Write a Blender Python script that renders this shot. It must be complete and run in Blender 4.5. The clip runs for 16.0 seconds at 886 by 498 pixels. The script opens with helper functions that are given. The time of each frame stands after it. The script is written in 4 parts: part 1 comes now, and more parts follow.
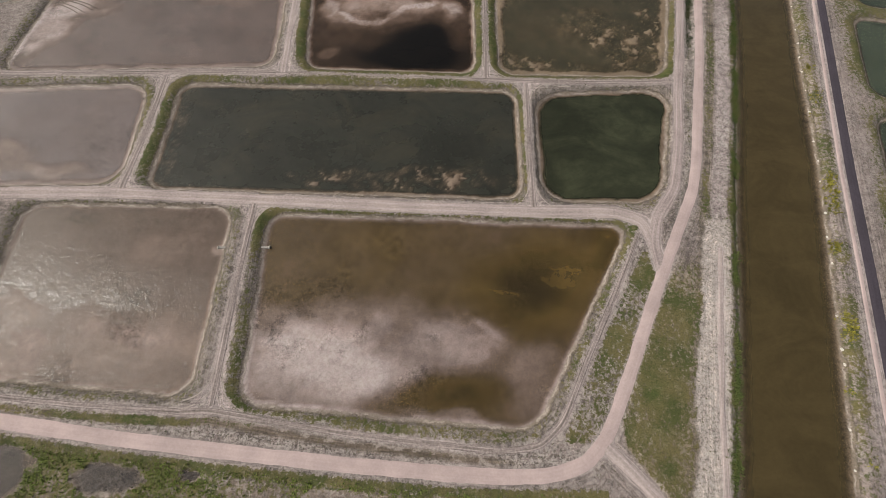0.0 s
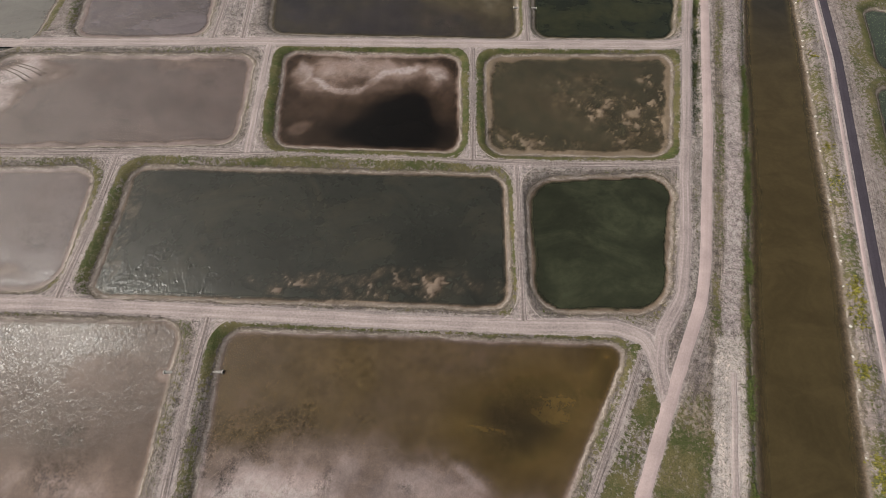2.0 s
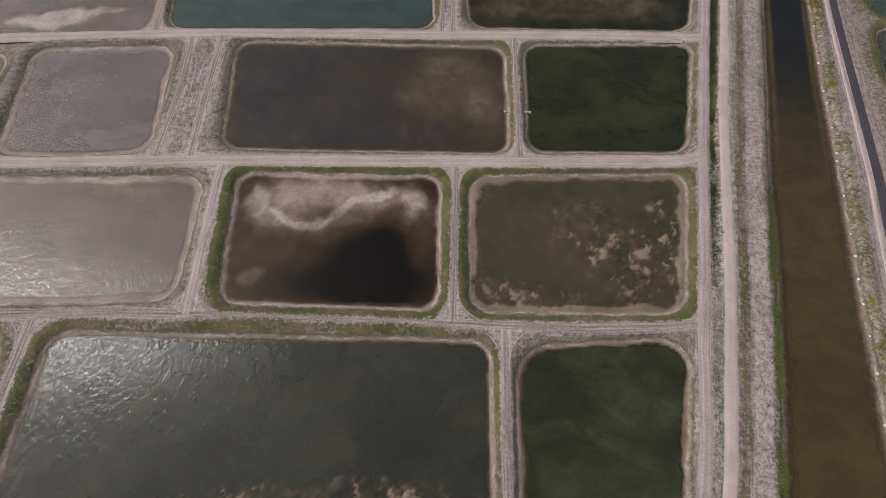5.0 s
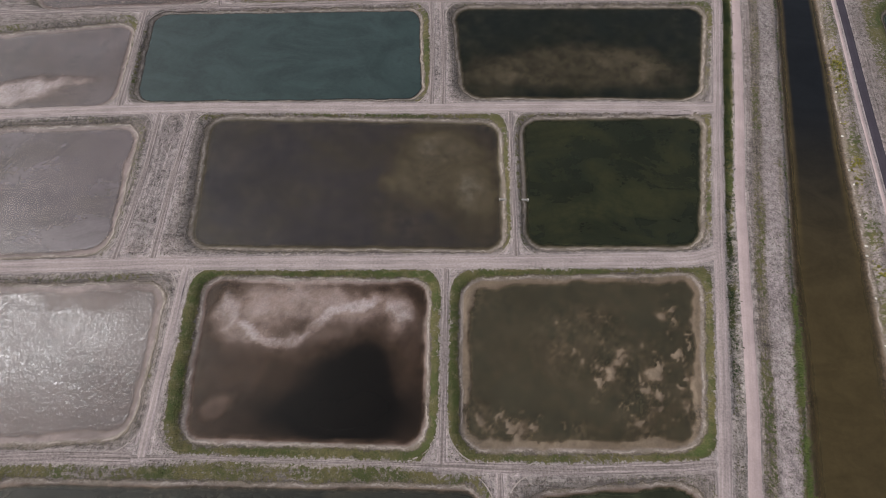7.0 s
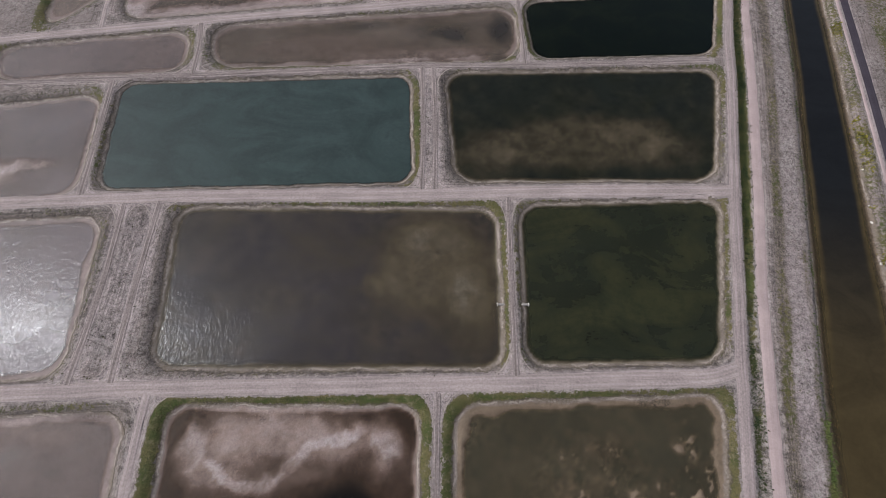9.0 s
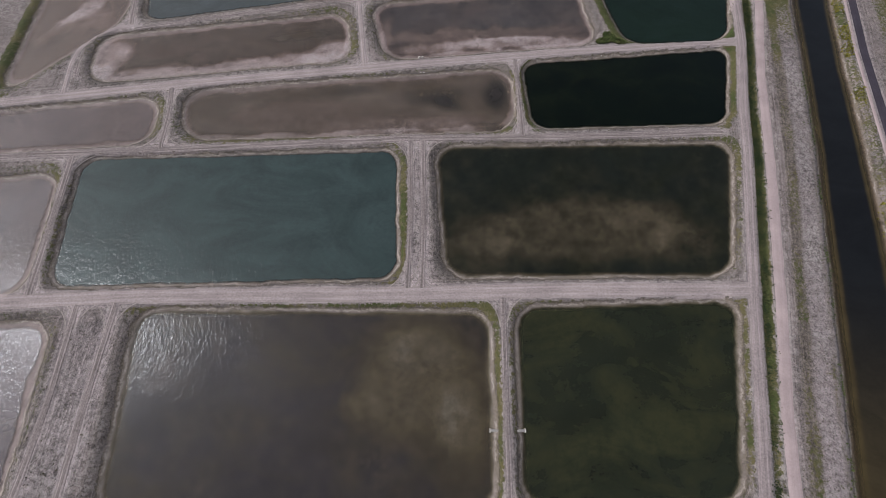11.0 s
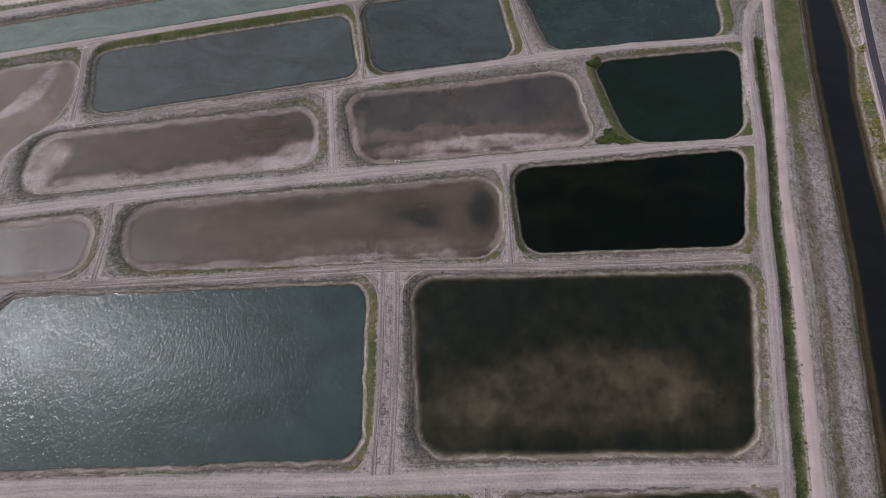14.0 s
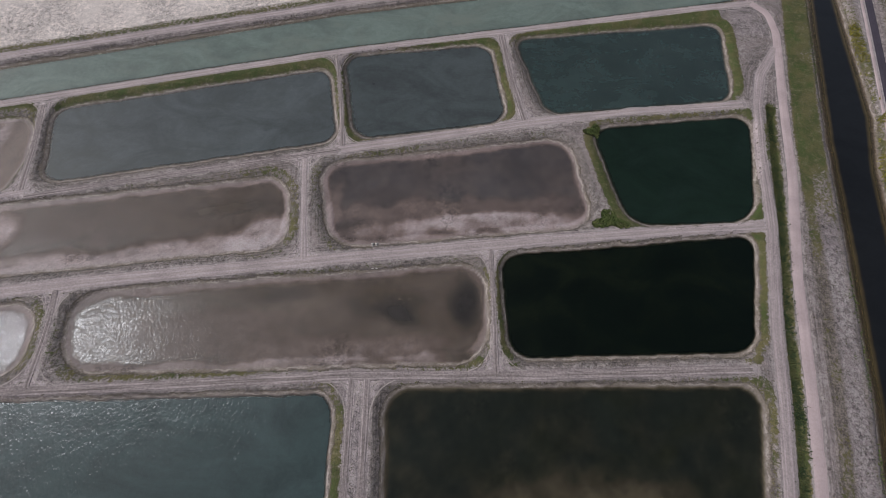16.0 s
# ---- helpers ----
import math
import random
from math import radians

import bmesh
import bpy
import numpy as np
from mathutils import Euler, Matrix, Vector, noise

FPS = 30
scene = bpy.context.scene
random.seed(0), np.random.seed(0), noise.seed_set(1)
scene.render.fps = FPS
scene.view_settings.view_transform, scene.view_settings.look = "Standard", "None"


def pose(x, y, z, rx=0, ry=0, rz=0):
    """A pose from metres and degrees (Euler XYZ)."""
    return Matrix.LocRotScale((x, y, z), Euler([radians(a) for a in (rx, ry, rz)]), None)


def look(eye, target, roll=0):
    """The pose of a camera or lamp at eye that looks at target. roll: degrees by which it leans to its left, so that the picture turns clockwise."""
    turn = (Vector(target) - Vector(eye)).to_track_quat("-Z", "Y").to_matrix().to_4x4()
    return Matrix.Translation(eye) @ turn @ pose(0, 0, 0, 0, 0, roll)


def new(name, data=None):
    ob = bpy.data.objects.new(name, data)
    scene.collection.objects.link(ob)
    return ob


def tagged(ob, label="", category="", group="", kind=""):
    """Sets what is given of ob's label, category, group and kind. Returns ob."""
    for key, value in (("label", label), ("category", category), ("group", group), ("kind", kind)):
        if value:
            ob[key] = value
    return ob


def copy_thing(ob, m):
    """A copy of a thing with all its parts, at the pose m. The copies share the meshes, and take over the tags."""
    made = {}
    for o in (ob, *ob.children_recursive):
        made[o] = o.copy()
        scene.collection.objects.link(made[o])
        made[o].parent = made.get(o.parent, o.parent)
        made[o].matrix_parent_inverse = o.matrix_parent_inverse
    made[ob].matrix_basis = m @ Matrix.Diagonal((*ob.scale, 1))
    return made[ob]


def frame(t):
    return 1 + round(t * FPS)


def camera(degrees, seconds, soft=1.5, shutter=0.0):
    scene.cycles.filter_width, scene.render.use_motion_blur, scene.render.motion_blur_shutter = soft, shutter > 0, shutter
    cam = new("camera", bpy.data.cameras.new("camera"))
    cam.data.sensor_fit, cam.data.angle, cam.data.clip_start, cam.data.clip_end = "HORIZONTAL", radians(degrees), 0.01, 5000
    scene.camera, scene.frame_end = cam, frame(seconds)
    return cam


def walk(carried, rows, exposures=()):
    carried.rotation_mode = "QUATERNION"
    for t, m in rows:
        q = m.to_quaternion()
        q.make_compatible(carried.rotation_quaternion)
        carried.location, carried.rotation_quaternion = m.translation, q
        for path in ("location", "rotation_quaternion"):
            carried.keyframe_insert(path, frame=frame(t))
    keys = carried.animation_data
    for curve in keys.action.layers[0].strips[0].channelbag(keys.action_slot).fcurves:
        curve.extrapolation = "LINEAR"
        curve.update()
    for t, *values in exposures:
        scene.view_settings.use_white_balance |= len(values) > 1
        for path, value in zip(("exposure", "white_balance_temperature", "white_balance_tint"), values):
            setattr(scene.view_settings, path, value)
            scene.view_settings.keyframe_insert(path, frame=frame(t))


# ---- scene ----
cam = camera(102.98, 16.0, soft=0.7)
ROWS = [  # seconds, eye in metres, yaw, pitch, roll
    (0.0, 0.00, 6.00, 95.64, 0.21, -69.05, 1.82),
    (0.5, 1.15, 14.35, 95.69, 0.09, -69.05, 2.03),
    (1.0, 2.26, 23.29, 95.73, -0.07, -69.04, 2.19),
    (1.5, 3.31, 31.76, 95.78, -0.18, -69.10, 2.33),
    (2.0, 4.44, 40.74, 95.85, -0.26, -69.10, 2.42),
    (2.5, 5.44, 49.24, 95.94, -0.27, -69.14, 2.50),
    (3.0, 6.44, 58.15, 96.01, -0.26, -69.11, 2.54),
    (3.5, 7.34, 66.65, 96.19, -0.23, -69.16, 2.53),
    (4.0, 8.21, 75.60, 96.31, -0.19, -69.18, 2.51),
    (6.5, 11.40, 118.79, 97.92, 0.18, -69.47, 1.72),
    (7.0, 11.90, 127.46, 98.20, 0.20, -69.44, 1.65),
    (7.5, 12.27, 135.61, 98.51, 0.17, -69.42, 1.60),
    (8.0, 12.56, 144.21, 98.83, 0.11, -69.38, 1.54),
    (8.5, 12.89, 152.26, 99.05, 0.06, -69.36, 1.45),
    (9.0, 13.29, 160.79, 99.29, 0.03, -69.29, 1.38),
    (9.5, 13.80, 168.65, 99.45, 0.04, -69.25, 1.38),
    (10.0, 14.43, 176.91, 99.60, 0.03, -69.14, 1.42),
    (12.5, 18.85, 216.02, 99.64, 0.33, -68.84, 1.28),
    (13.0, 19.68, 223.89, 99.66, 0.27, -68.73, 1.23),
    (13.5, 20.61, 231.23, 99.80, 0.21, -68.66, 1.25),
    (14.0, 21.75, 239.05, 100.06, 0.16, -68.60, 1.34),
    (14.5, 23.09, 246.50, 100.17, 0.20, -68.55, 1.57),
    (15.0, 24.49, 254.23, 100.30, 0.26, -68.47, 1.90),
    (15.5, 25.69, 261.57, 100.39, 0.26, -68.41, 2.15),
    (16.0, 26.88, 269.29, 100.51, 0.22, -68.32, 2.34),
]
walk(cam, [(t, pose(x, y, z, 90 + pitch, 0, yaw) @ pose(0, 0, 0, 0, 0, roll)) for t, x, y, z, yaw, pitch, roll in ROWS],
     exposures=[(0.0, 0.03, 6450, 6), (4.0, -0.1, 6250, 8), (10.0, -0.25, 5750, 10), (16.0, -0.4, 5700, 10)])

# ---- daylight: a sun to the west, hazy clear sky ----
SUN_UP, SUN_FROM = 43.5, 175.0  # degrees above the ground; bearing of the sun, counter-clockwise from +x
world = bpy.data.worlds.new("sky")
scene.world = world
world.use_nodes = True
sky = world.node_tree.nodes.new("ShaderNodeTexSky")
sky.sky_type, sky.sun_disc = "NISHITA", False
sky.sun_elevation, sky.sun_rotation = radians(SUN_UP), radians(90 - SUN_FROM)
sky.air_density, sky.dust_density, sky.ozone_density = 1.0, 9.0, 1.0
world.node_tree.nodes["Background"].inputs["Strength"].default_value = 0.066
world.node_tree.links.new(sky.outputs["Color"], world.node_tree.nodes["Background"].inputs["Color"])
sun = new("sun", bpy.data.lights.new("sun", "SUN"))
sun.data.energy, sun.data.angle, sun.data.color = 3.25, radians(0.53), (1.0, 0.945, 0.89)
su, sf = radians(SUN_UP), radians(SUN_FROM)
sun.matrix_world = look((300 * math.cos(sf) * math.cos(su), 300 * math.sin(sf) * math.cos(su), 300 * math.sin(su)), (0, 0, 0))


# ---- node helpers ----
class Mat:
    """A node material under construction."""

    def __init__(self, name):
        self.m = bpy.data.materials.new(name)
        self.m.use_nodes = True
        self.t = self.m.node_tree
        self.t.nodes.clear()
        self.out = self.node("ShaderNodeOutputMaterial")
        self.geo = self.node("ShaderNodeNewGeometry").outputs["Position"]

    def node(self, kind, **inputs):
        n = self.t.nodes.new(kind)
        for key, value in inputs.items():
            self.put(n.inputs[key.replace("_", " ")], value)
        return n

    def put(self, socket, value):
        if isinstance(value, bpy.types.NodeSocket):
            self.t.links.new(value, socket)
        elif isinstance(value, tuple) and len(value) == 3 and socket.type == "RGBA":
            socket.default_value = (*value, 1)
        else:
            socket.default_value = value

    def noise(self, scale, detail=4, rough=0.55, stretch=(1, 1, 1), warp=0.0):
        v = self.node("ShaderNodeVectorMath", Vector=self.geo)
        v.operation = "MULTIPLY"
        v.inputs[1].default_value = stretch
        n = self.node("ShaderNodeTexNoise", Vector=v.outputs[0], Scale=scale, Detail=detail, Roughness=rough, Distortion=warp)
        return n.outputs["Fac"]

    def ramp(self, value, low, high, a=0.0, b=1.0):
        n = self.node("ShaderNodeMapRange")
        n.interpolation_type = "SMOOTHSTEP"
        for i, x in enumerate((value, low, high, a, b)):
            self.put(n.inputs[i], x)
        return n.outputs[0]

    def math(self, op, a, b=0.0):
        n = self.node("ShaderNodeMath")
        n.operation = op
        self.put(n.inputs[0], a)
        self.put(n.inputs[1], b)
        return n.outputs[0]

    def mix(self, fac, a, b, blend="MIX"):
        n = self.node("ShaderNodeMix")
        n.data_type, n.blend_type = "RGBA", blend
        self.put(n.inputs[0], fac)
        self.put(n.inputs[6], a)
        self.put(n.inputs[7], b)
        return n.outputs[2]

    def attr(self, name, output="Fac"):
        n = self.node("ShaderNodeAttribute")
        n.attribute_name = name
        return n.outputs[output]

    def bump(self, height, distance, strength=1.0):
        return self.node("ShaderNodeBump", Height=height, Distance=distance, Strength=strength).outputs[0]

    def solid(self, color, rough=0.9, normal=None, spec=0.3):
        n = self.node("ShaderNodeBsdfPrincipled", Base_Color=color, Roughness=rough)
        n.inputs["Specular IOR Level"].default_value = spec
        if normal is not None:
            self.put(n.inputs["Normal"], normal)
        self.t.links.new(n.outputs[0], self.out.inputs[0])
        return self.m


def ground_material():
    m = Mat("soil_and_grass")
    soil, rough, shore, verge = m.attr("soil", "Color"), m.attr("rough"), m.attr("shore"), m.attr("verge")
    coarse, mid, fine = m.noise(0.09, 5), m.noise(0.6, 6, 0.7, warp=0.5), m.noise(2.4, 6, 0.8, warp=0.3)
    v = m.math("ADD", m.ramp(coarse, 0.3, 0.7, 0.84, 1.14), m.ramp(mid, 0.3, 0.7, -0.4, 0.38))
    v = m.math("ADD", v, m.ramp(fine, 0.32, 0.68, -0.4, 0.4))
    v = m.math("ADD", m.math("MULTIPLY", m.math("SUBTRACT", v, 1.0), m.ramp(rough, 0.0, 0.6, 0.22, 1.15)), 1.0)
    col = m.mix(1.0, soil, m.node("ShaderNodeCombineColor", Red=v, Green=v, Blue=v).outputs[0], "MULTIPLY")
    # faint lines along the roads, from grading and wheels
    lane = m.node("ShaderNodeSeparateXYZ", Vector=m.geo)
    line = m.node("ShaderNodeCombineXYZ", X=m.math("MULTIPLY", verge, 1.7), Y=m.math("MULTIPLY", lane.outputs[0], 0.05), Z=m.math("MULTIPLY", lane.outputs[1], 0.05)).outputs[0]
    lines = m.node("ShaderNodeTexNoise", Vector=line, Scale=1.0, Detail=4, Roughness=0.65).outputs["Fac"]
    k = m.math("MULTIPLY", m.ramp(verge, 3.0, 6.5, 1.0, 0.0), m.ramp(shore, -1.5, -0.5, 1.0, 0.0))
    streak = m.math("ADD", m.math("MULTIPLY", m.ramp(lines, 0.36, 0.64, -0.3, 0.3), k), 1.0)
    col = m.mix(1.0, col, m.node("ShaderNodeCombineColor", Red=streak, Green=streak, Blue=streak).outputs[0], "MULTIPLY")
    # pale salt crust in blotches
    crust = m.math("MULTIPLY", m.attr("salt"), m.ramp(m.noise(0.7, 8, 0.75, warp=1.0), 0.44, 0.58))
    col = m.mix(crust, col, (0.50, 0.45, 0.42))
    # windrows of graded earth along the roads
    drift = m.ramp(m.noise(0.4, 4, 0.6), 0.3, 0.7, -0.5, 0.5)
    row = m.ramp(m.math("ABSOLUTE", m.math("SUBTRACT", m.math("ADD", verge, drift), 0.7)), 0.1, 0.55, 1.0, 0.0)
    row = m.math("MULTIPLY", row, m.ramp(m.noise(0.3, 4, 0.7), 0.46, 0.6, 0.0, 0.55))
    col = m.mix(row, col, (0.43, 0.375, 0.345))
    # dark weeds and clods on rough ground
    weeds = m.math("MULTIPLY", rough, m.ramp(m.noise(1.9, 6, 0.8, warp=0.6), 0.515, 0.6))
    col = m.mix(weeds, col, (0.07, 0.063, 0.043))
    # grass, from fresh green to straw
    g = m.math("ADD", m.attr("grass"), m.ramp(m.noise(0.9, 7, 0.75), 0.28, 0.72, -0.36, 0.36))
    g = m.ramp(g, 0.42, 0.62)
    green = m.mix(m.ramp(m.noise(0.11, 4), 0.36, 0.62), (0.070, 0.080, 0.025), (0.150, 0.126, 0.055))
    green = m.mix(m.math("MULTIPLY", m.ramp(m.attr("grass"), 0.75, 1.0), m.ramp(m.noise(0.2, 4), 0.35, 0.65, 0.1, 0.8)), green, (0.062, 0.098, 0.022))
    green = m.mix(m.ramp(m.noise(0.5, 5, 0.7), 0.5, 0.68, 0.0, 0.75), green, (0.215, 0.18, 0.115))
    green = m.mix(m.ramp(m.noise(2.4, 5, 0.8), 0.42, 0.68, 0.0, 0.85), green, (0.046, 0.054, 0.019))
    col = m.mix(g, col, green)
    # drying ledge at the water's edge: tan mud, a pale crest and a dark line of wrack
    s = m.math("ADD", shore, m.math("ADD", m.ramp(m.noise(0.3, 4, 0.6), 0.3, 0.7, -0.28, 0.28), m.ramp(m.noise(1.6, 4, 0.7), 0.3, 0.7, -0.2, 0.2)))
    ledge = m.math("MULTIPLY", m.ramp(s, -1.3, -0.9), m.ramp(s, -0.15, 0.15, 1.0, 0.0))
    col = m.mix(m.math("MULTIPLY", ledge, m.ramp(m.noise(0.15, 4), 0.35, 0.6, 0.2, 0.8)), col, m.mix(m.ramp(fine, 0.35, 0.65), (0.15, 0.122, 0.09), (0.24, 0.20, 0.16)))
    crest = m.ramp(m.math("ABSOLUTE", m.math("ADD", s, 0.4)), 0.05, 0.32, 1.0, 0.0)
    col = m.mix(m.math("MULTIPLY", crest, m.ramp(m.noise(0.2, 5, 0.7), 0.45, 0.58, 0.0, 0.75)), col, (0.40, 0.345, 0.305))
    wrack = m.ramp(m.math("ABSOLUTE", m.math("ADD", s, 1.1)), 0.05, 0.3, 1.0, 0.0)
    col = m.mix(m.math("MULTIPLY", wrack, m.ramp(m.noise(0.6, 5, 0.75), 0.42, 0.56, 0.0, 0.85)), col, (0.075, 0.062, 0.042))
    h = m.math("ADD", m.math("MULTIPLY", mid, 0.6), m.math("MULTIPLY", fine, 0.35))
    return m.solid(col, m.attr("dull"), m.bump(h, 0.55, m.ramp(rough, 0.0, 0.5, 0.25, 1.0)), 0.3)


def water_material(name, deep, shallow, murk, clouds=0.0, cloud_color=(0.2, 0.2, 0.1), waves=0.05, chop=0.9, slick=0.0, fade=(0.05, 0.75), streak=(1.0, 1.5, 1.0)):
    """Murky water. murk: how soon the bottom is lost with depth. clouds: share of algae or stirred silt."""
    m = Mat(name)
    depth = m.attr("depth")
    lost = m.math("SUBTRACT", 1.0, m.math("POWER", 2.718, m.math("MULTIPLY", depth, -0.62 * murk)))
    body = m.mix(m.ramp(depth, *fade), shallow, deep)
    tone = m.math("ADD", m.ramp(m.noise(0.06, 6, 0.65, (0.7, 1.2, 1.0), 1.2), 0.3, 0.7, 0.8, 1.2), m.ramp(m.noise(0.5, 6, 0.75, warp=0.8), 0.3, 0.7, -0.08, 0.08))
    body = m.mix(1.0, body, m.node("ShaderNodeCombineColor", Red=tone, Green=tone, Blue=tone).outputs[0], "MULTIPLY")
    if clouds:
        c = m.math("MULTIPLY", m.ramp(m.noise(0.045, 6, 0.62, streak, 0.8), 0.5 - 0.25 * clouds, 0.78 - 0.2 * clouds), m.ramp(m.noise(0.4, 5, 0.7), 0.25, 0.6, 0.35, 1.0))
        c = m.math("MULTIPLY", c, m.ramp(depth, 0.65, 1.05, 1.0, 0.1 if fade[0] > 0.1 else 1.0))
        body = m.mix(c, body, cloud_color)
    a = m.noise(chop * 1.7, 2, 0.5, (1.0, 0.5, 1.0), 0.4)
    b = m.noise(chop * 0.6, 2, 0.5, (1.0, 0.6, 1.0))
    calm = m.ramp(m.noise(0.03, 3, 0.5, (1, 1.4, 1)), 0.38, 0.66, 1.0, 0.6 if slick == 0 else 1.0 - slick)
    height = m.math("MULTIPLY", m.math("ADD", a, b), calm)
    normal = m.bump(height, waves * 0.55, 1.0)
    diffuse = m.node("ShaderNodeBsdfDiffuse", Color=body)
    clear = m.node("ShaderNodeBsdfTransparent", Color=(0.97, 0.96, 0.94))
    under = m.node("ShaderNodeMixShader", Fac=lost)
    m.t.links.new(clear.outputs[0], under.inputs[1])
    m.t.links.new(diffuse.outputs[0], under.inputs[2])
    crests = m.node("ShaderNodeBsdfGlossy", Color=(1.0, 1.0, 1.0), Roughness=0.2 if waves > 0.1 else 0.12, Normal=normal)
    ripples = m.node("ShaderNodeBsdfGlossy", Color=(0.6, 0.6, 0.6), Roughness=0.6)
    shine = m.node("ShaderNodeMixShader", Fac=0.32 if waves > 0.1 else 0.6)
    m.t.links.new(ripples.outputs[0], shine.inputs[1])
    m.t.links.new(crests.outputs[0], shine.inputs[2])
    top = m.node("ShaderNodeMixShader", Fac=m.math("MULTIPLY", m.node("ShaderNodeFresnel", IOR=1.33).outputs[0], m.ramp(depth, 0.05, 0.35, 0.25, 1.0)))
    m.t.links.new(under.outputs[0], top.inputs[1])
    m.t.links.new(shine.outputs[0], top.inputs[2])
    m.t.links.new(top.outputs[0], m.out.inputs[0])
    return m.m


def track_material(name, base, rut, rut_share=0.6, grain=1.0, streaks=1.0):
    m = Mat(name)
    across, along = m.attr("across"), m.attr("along")
    u = m.math("ABSOLUTE", across)
    worn = m.math("MULTIPLY", m.ramp(m.math("ABSOLUTE", m.math("SUBTRACT", u, 0.45)), 0.0, 0.3, 1.0, 0.0), rut_share)
    place = m.node("ShaderNodeCombineXYZ", X=m.math("MULTIPLY", m.attr("metres"), 2.2), Y=m.math("MULTIPLY", along, 0.06)).outputs[0]
    lines = m.node("ShaderNodeTexNoise", Vector=place, Scale=1.0, Detail=4, Roughness=0.7, Distortion=0.2).outputs["Fac"]
    worn = m.math("ADD", m.math("MULTIPLY", worn, 0.5), m.ramp(lines, 0.35, 0.65, 0.0, 0.4 * rut_share * streaks))
    col = m.mix(worn, base, rut)
    v = m.math("ADD", m.ramp(m.noise(0.12, 5), 0.3, 0.7, 0.88, 1.08), m.ramp(m.noise(1.6, 6, 0.75), 0.3, 0.7, -0.2 * grain, 0.2 * grain))
    v = m.math("ADD", v, m.ramp(lines, 0.3, 0.7, -0.2 * streaks, 0.2 * streaks))
    col = m.mix(1.0, col, m.node("ShaderNodeCombineColor", Red=v, Green=v, Blue=v).outputs[0], "MULTIPLY")
    h = m.math("ADD", m.noise(2.0, 5, 0.7), lines)
    return m.solid(col, 0.95, m.bump(h, 0.07, 0.8), 0.2)


def leaf_material(name, dark, light):
    m = Mat(name)
    per = m.node("ShaderNodeNewGeometry").outputs["Random Per Island"]
    col = m.mix(per, dark, light)
    col = m.mix(m.ramp(m.noise(0.2, 3), 0.35, 0.65, 0.0, 0.5), col, (0.13, 0.12, 0.045))
    return m.solid(col, 0.75, None, 0.25)


# ---- smooth random fields on the plan ----
TABLE = np.random.RandomState(5).rand(256, 256)


def field(x, y, size, seed=0, octaves=3, rough=0.5):
    """Smooth noise from -1 to 1 with forms about `size` metres wide."""
    total, weight, amp = 0.0, 0.0, 1.0
    for o in range(octaves):
        u, v = x / size * 2**o + 17.3 * (seed + o), y / size * 2**o + 9.1 * (seed + 2 * o)
        i, j = np.floor(u).astype(int), np.floor(v).astype(int)
        a, b = u - i, v - j
        a, b = a * a * (3 - 2 * a), b * b * (3 - 2 * b)
        g = lambda p, q: TABLE[(i + p) % 256, (j + q) % 256]
        total = total + amp * ((g(0, 0) * (1 - a) + g(1, 0) * a) * (1 - b) + (g(0, 1) * (1 - a) + g(1, 1) * a) * b)
        weight, amp = weight + amp, amp * rough
    return 2 * total / weight - 1


def step(x, low, high):
    k = np.clip((x - low) / (high - low), 0, 1)
    return k * k * (3 - 2 * k)


def inside_quad(x, y, corners, radius):
    """Metres inside a four-sided outline with rounded corners (negative: outside)."""
    c = np.array(corners, float)
    mid = c.mean(0)
    edge, lines = np.roll(c, -1, 0) - c, []
    for p, e in zip(c, edge):
        n = np.array((-e[1], e[0])) / np.hypot(*e)
        if n @ (mid - p) < 0:
            n = -n
        lines.append(((x - p[0]) * n[0] + (y - p[1]) * n[1]))
    gaps = [np.maximum(radius - d, 0) for d in lines]
    d = np.minimum.reduce(lines)
    corner = np.sqrt(np.maximum(np.maximum(gaps[0], gaps[2]) ** 2 + np.maximum(gaps[1], gaps[3]) ** 2, 1e-9))
    return np.where(d < radius, radius - corner, d)


NEARBY = {}


def off_road(path):
    """Distance of each grid point from a road's line, kept for later; 99 far from it."""
    if path not in NEARBY:
        px, py = [p[0] for p in path], [p[1] for p in path]
        i0, i1 = np.searchsorted(xs, (min(px) - 14, max(px) + 14))
        j0, j1 = np.searchsorted(ys, (min(py) - 14, max(py) + 14))
        d = np.full(GX.shape, 99.0)
        d[i0:i1, j0:j1] = beside(GX[i0:i1, j0:j1], GY[i0:i1, j0:j1], path)[0]
        NEARBY[path] = d
    return NEARBY[path]


def beside(x, y, path):
    """Distance to a broken line, and how far along it."""
    best, along, run = np.full(np.shape(x), 1e9), np.zeros(np.shape(x)), 0.0
    for (ax, ay), (bx, by) in zip(path, path[1:]):
        length = math.hypot(bx - ax, by - ay)
        k = np.clip(((x - ax) * (bx - ax) + (y - ay) * (by - ay)) / length**2, 0, 1)
        d = np.hypot(x - ax - k * (bx - ax), y - ay - k * (by - ay))
        along = np.where(d < best, run + k * length, along)
        best, run = np.minimum(best, d), run + length
    return best, along


# ---- plan: ponds ----
PONDS = []


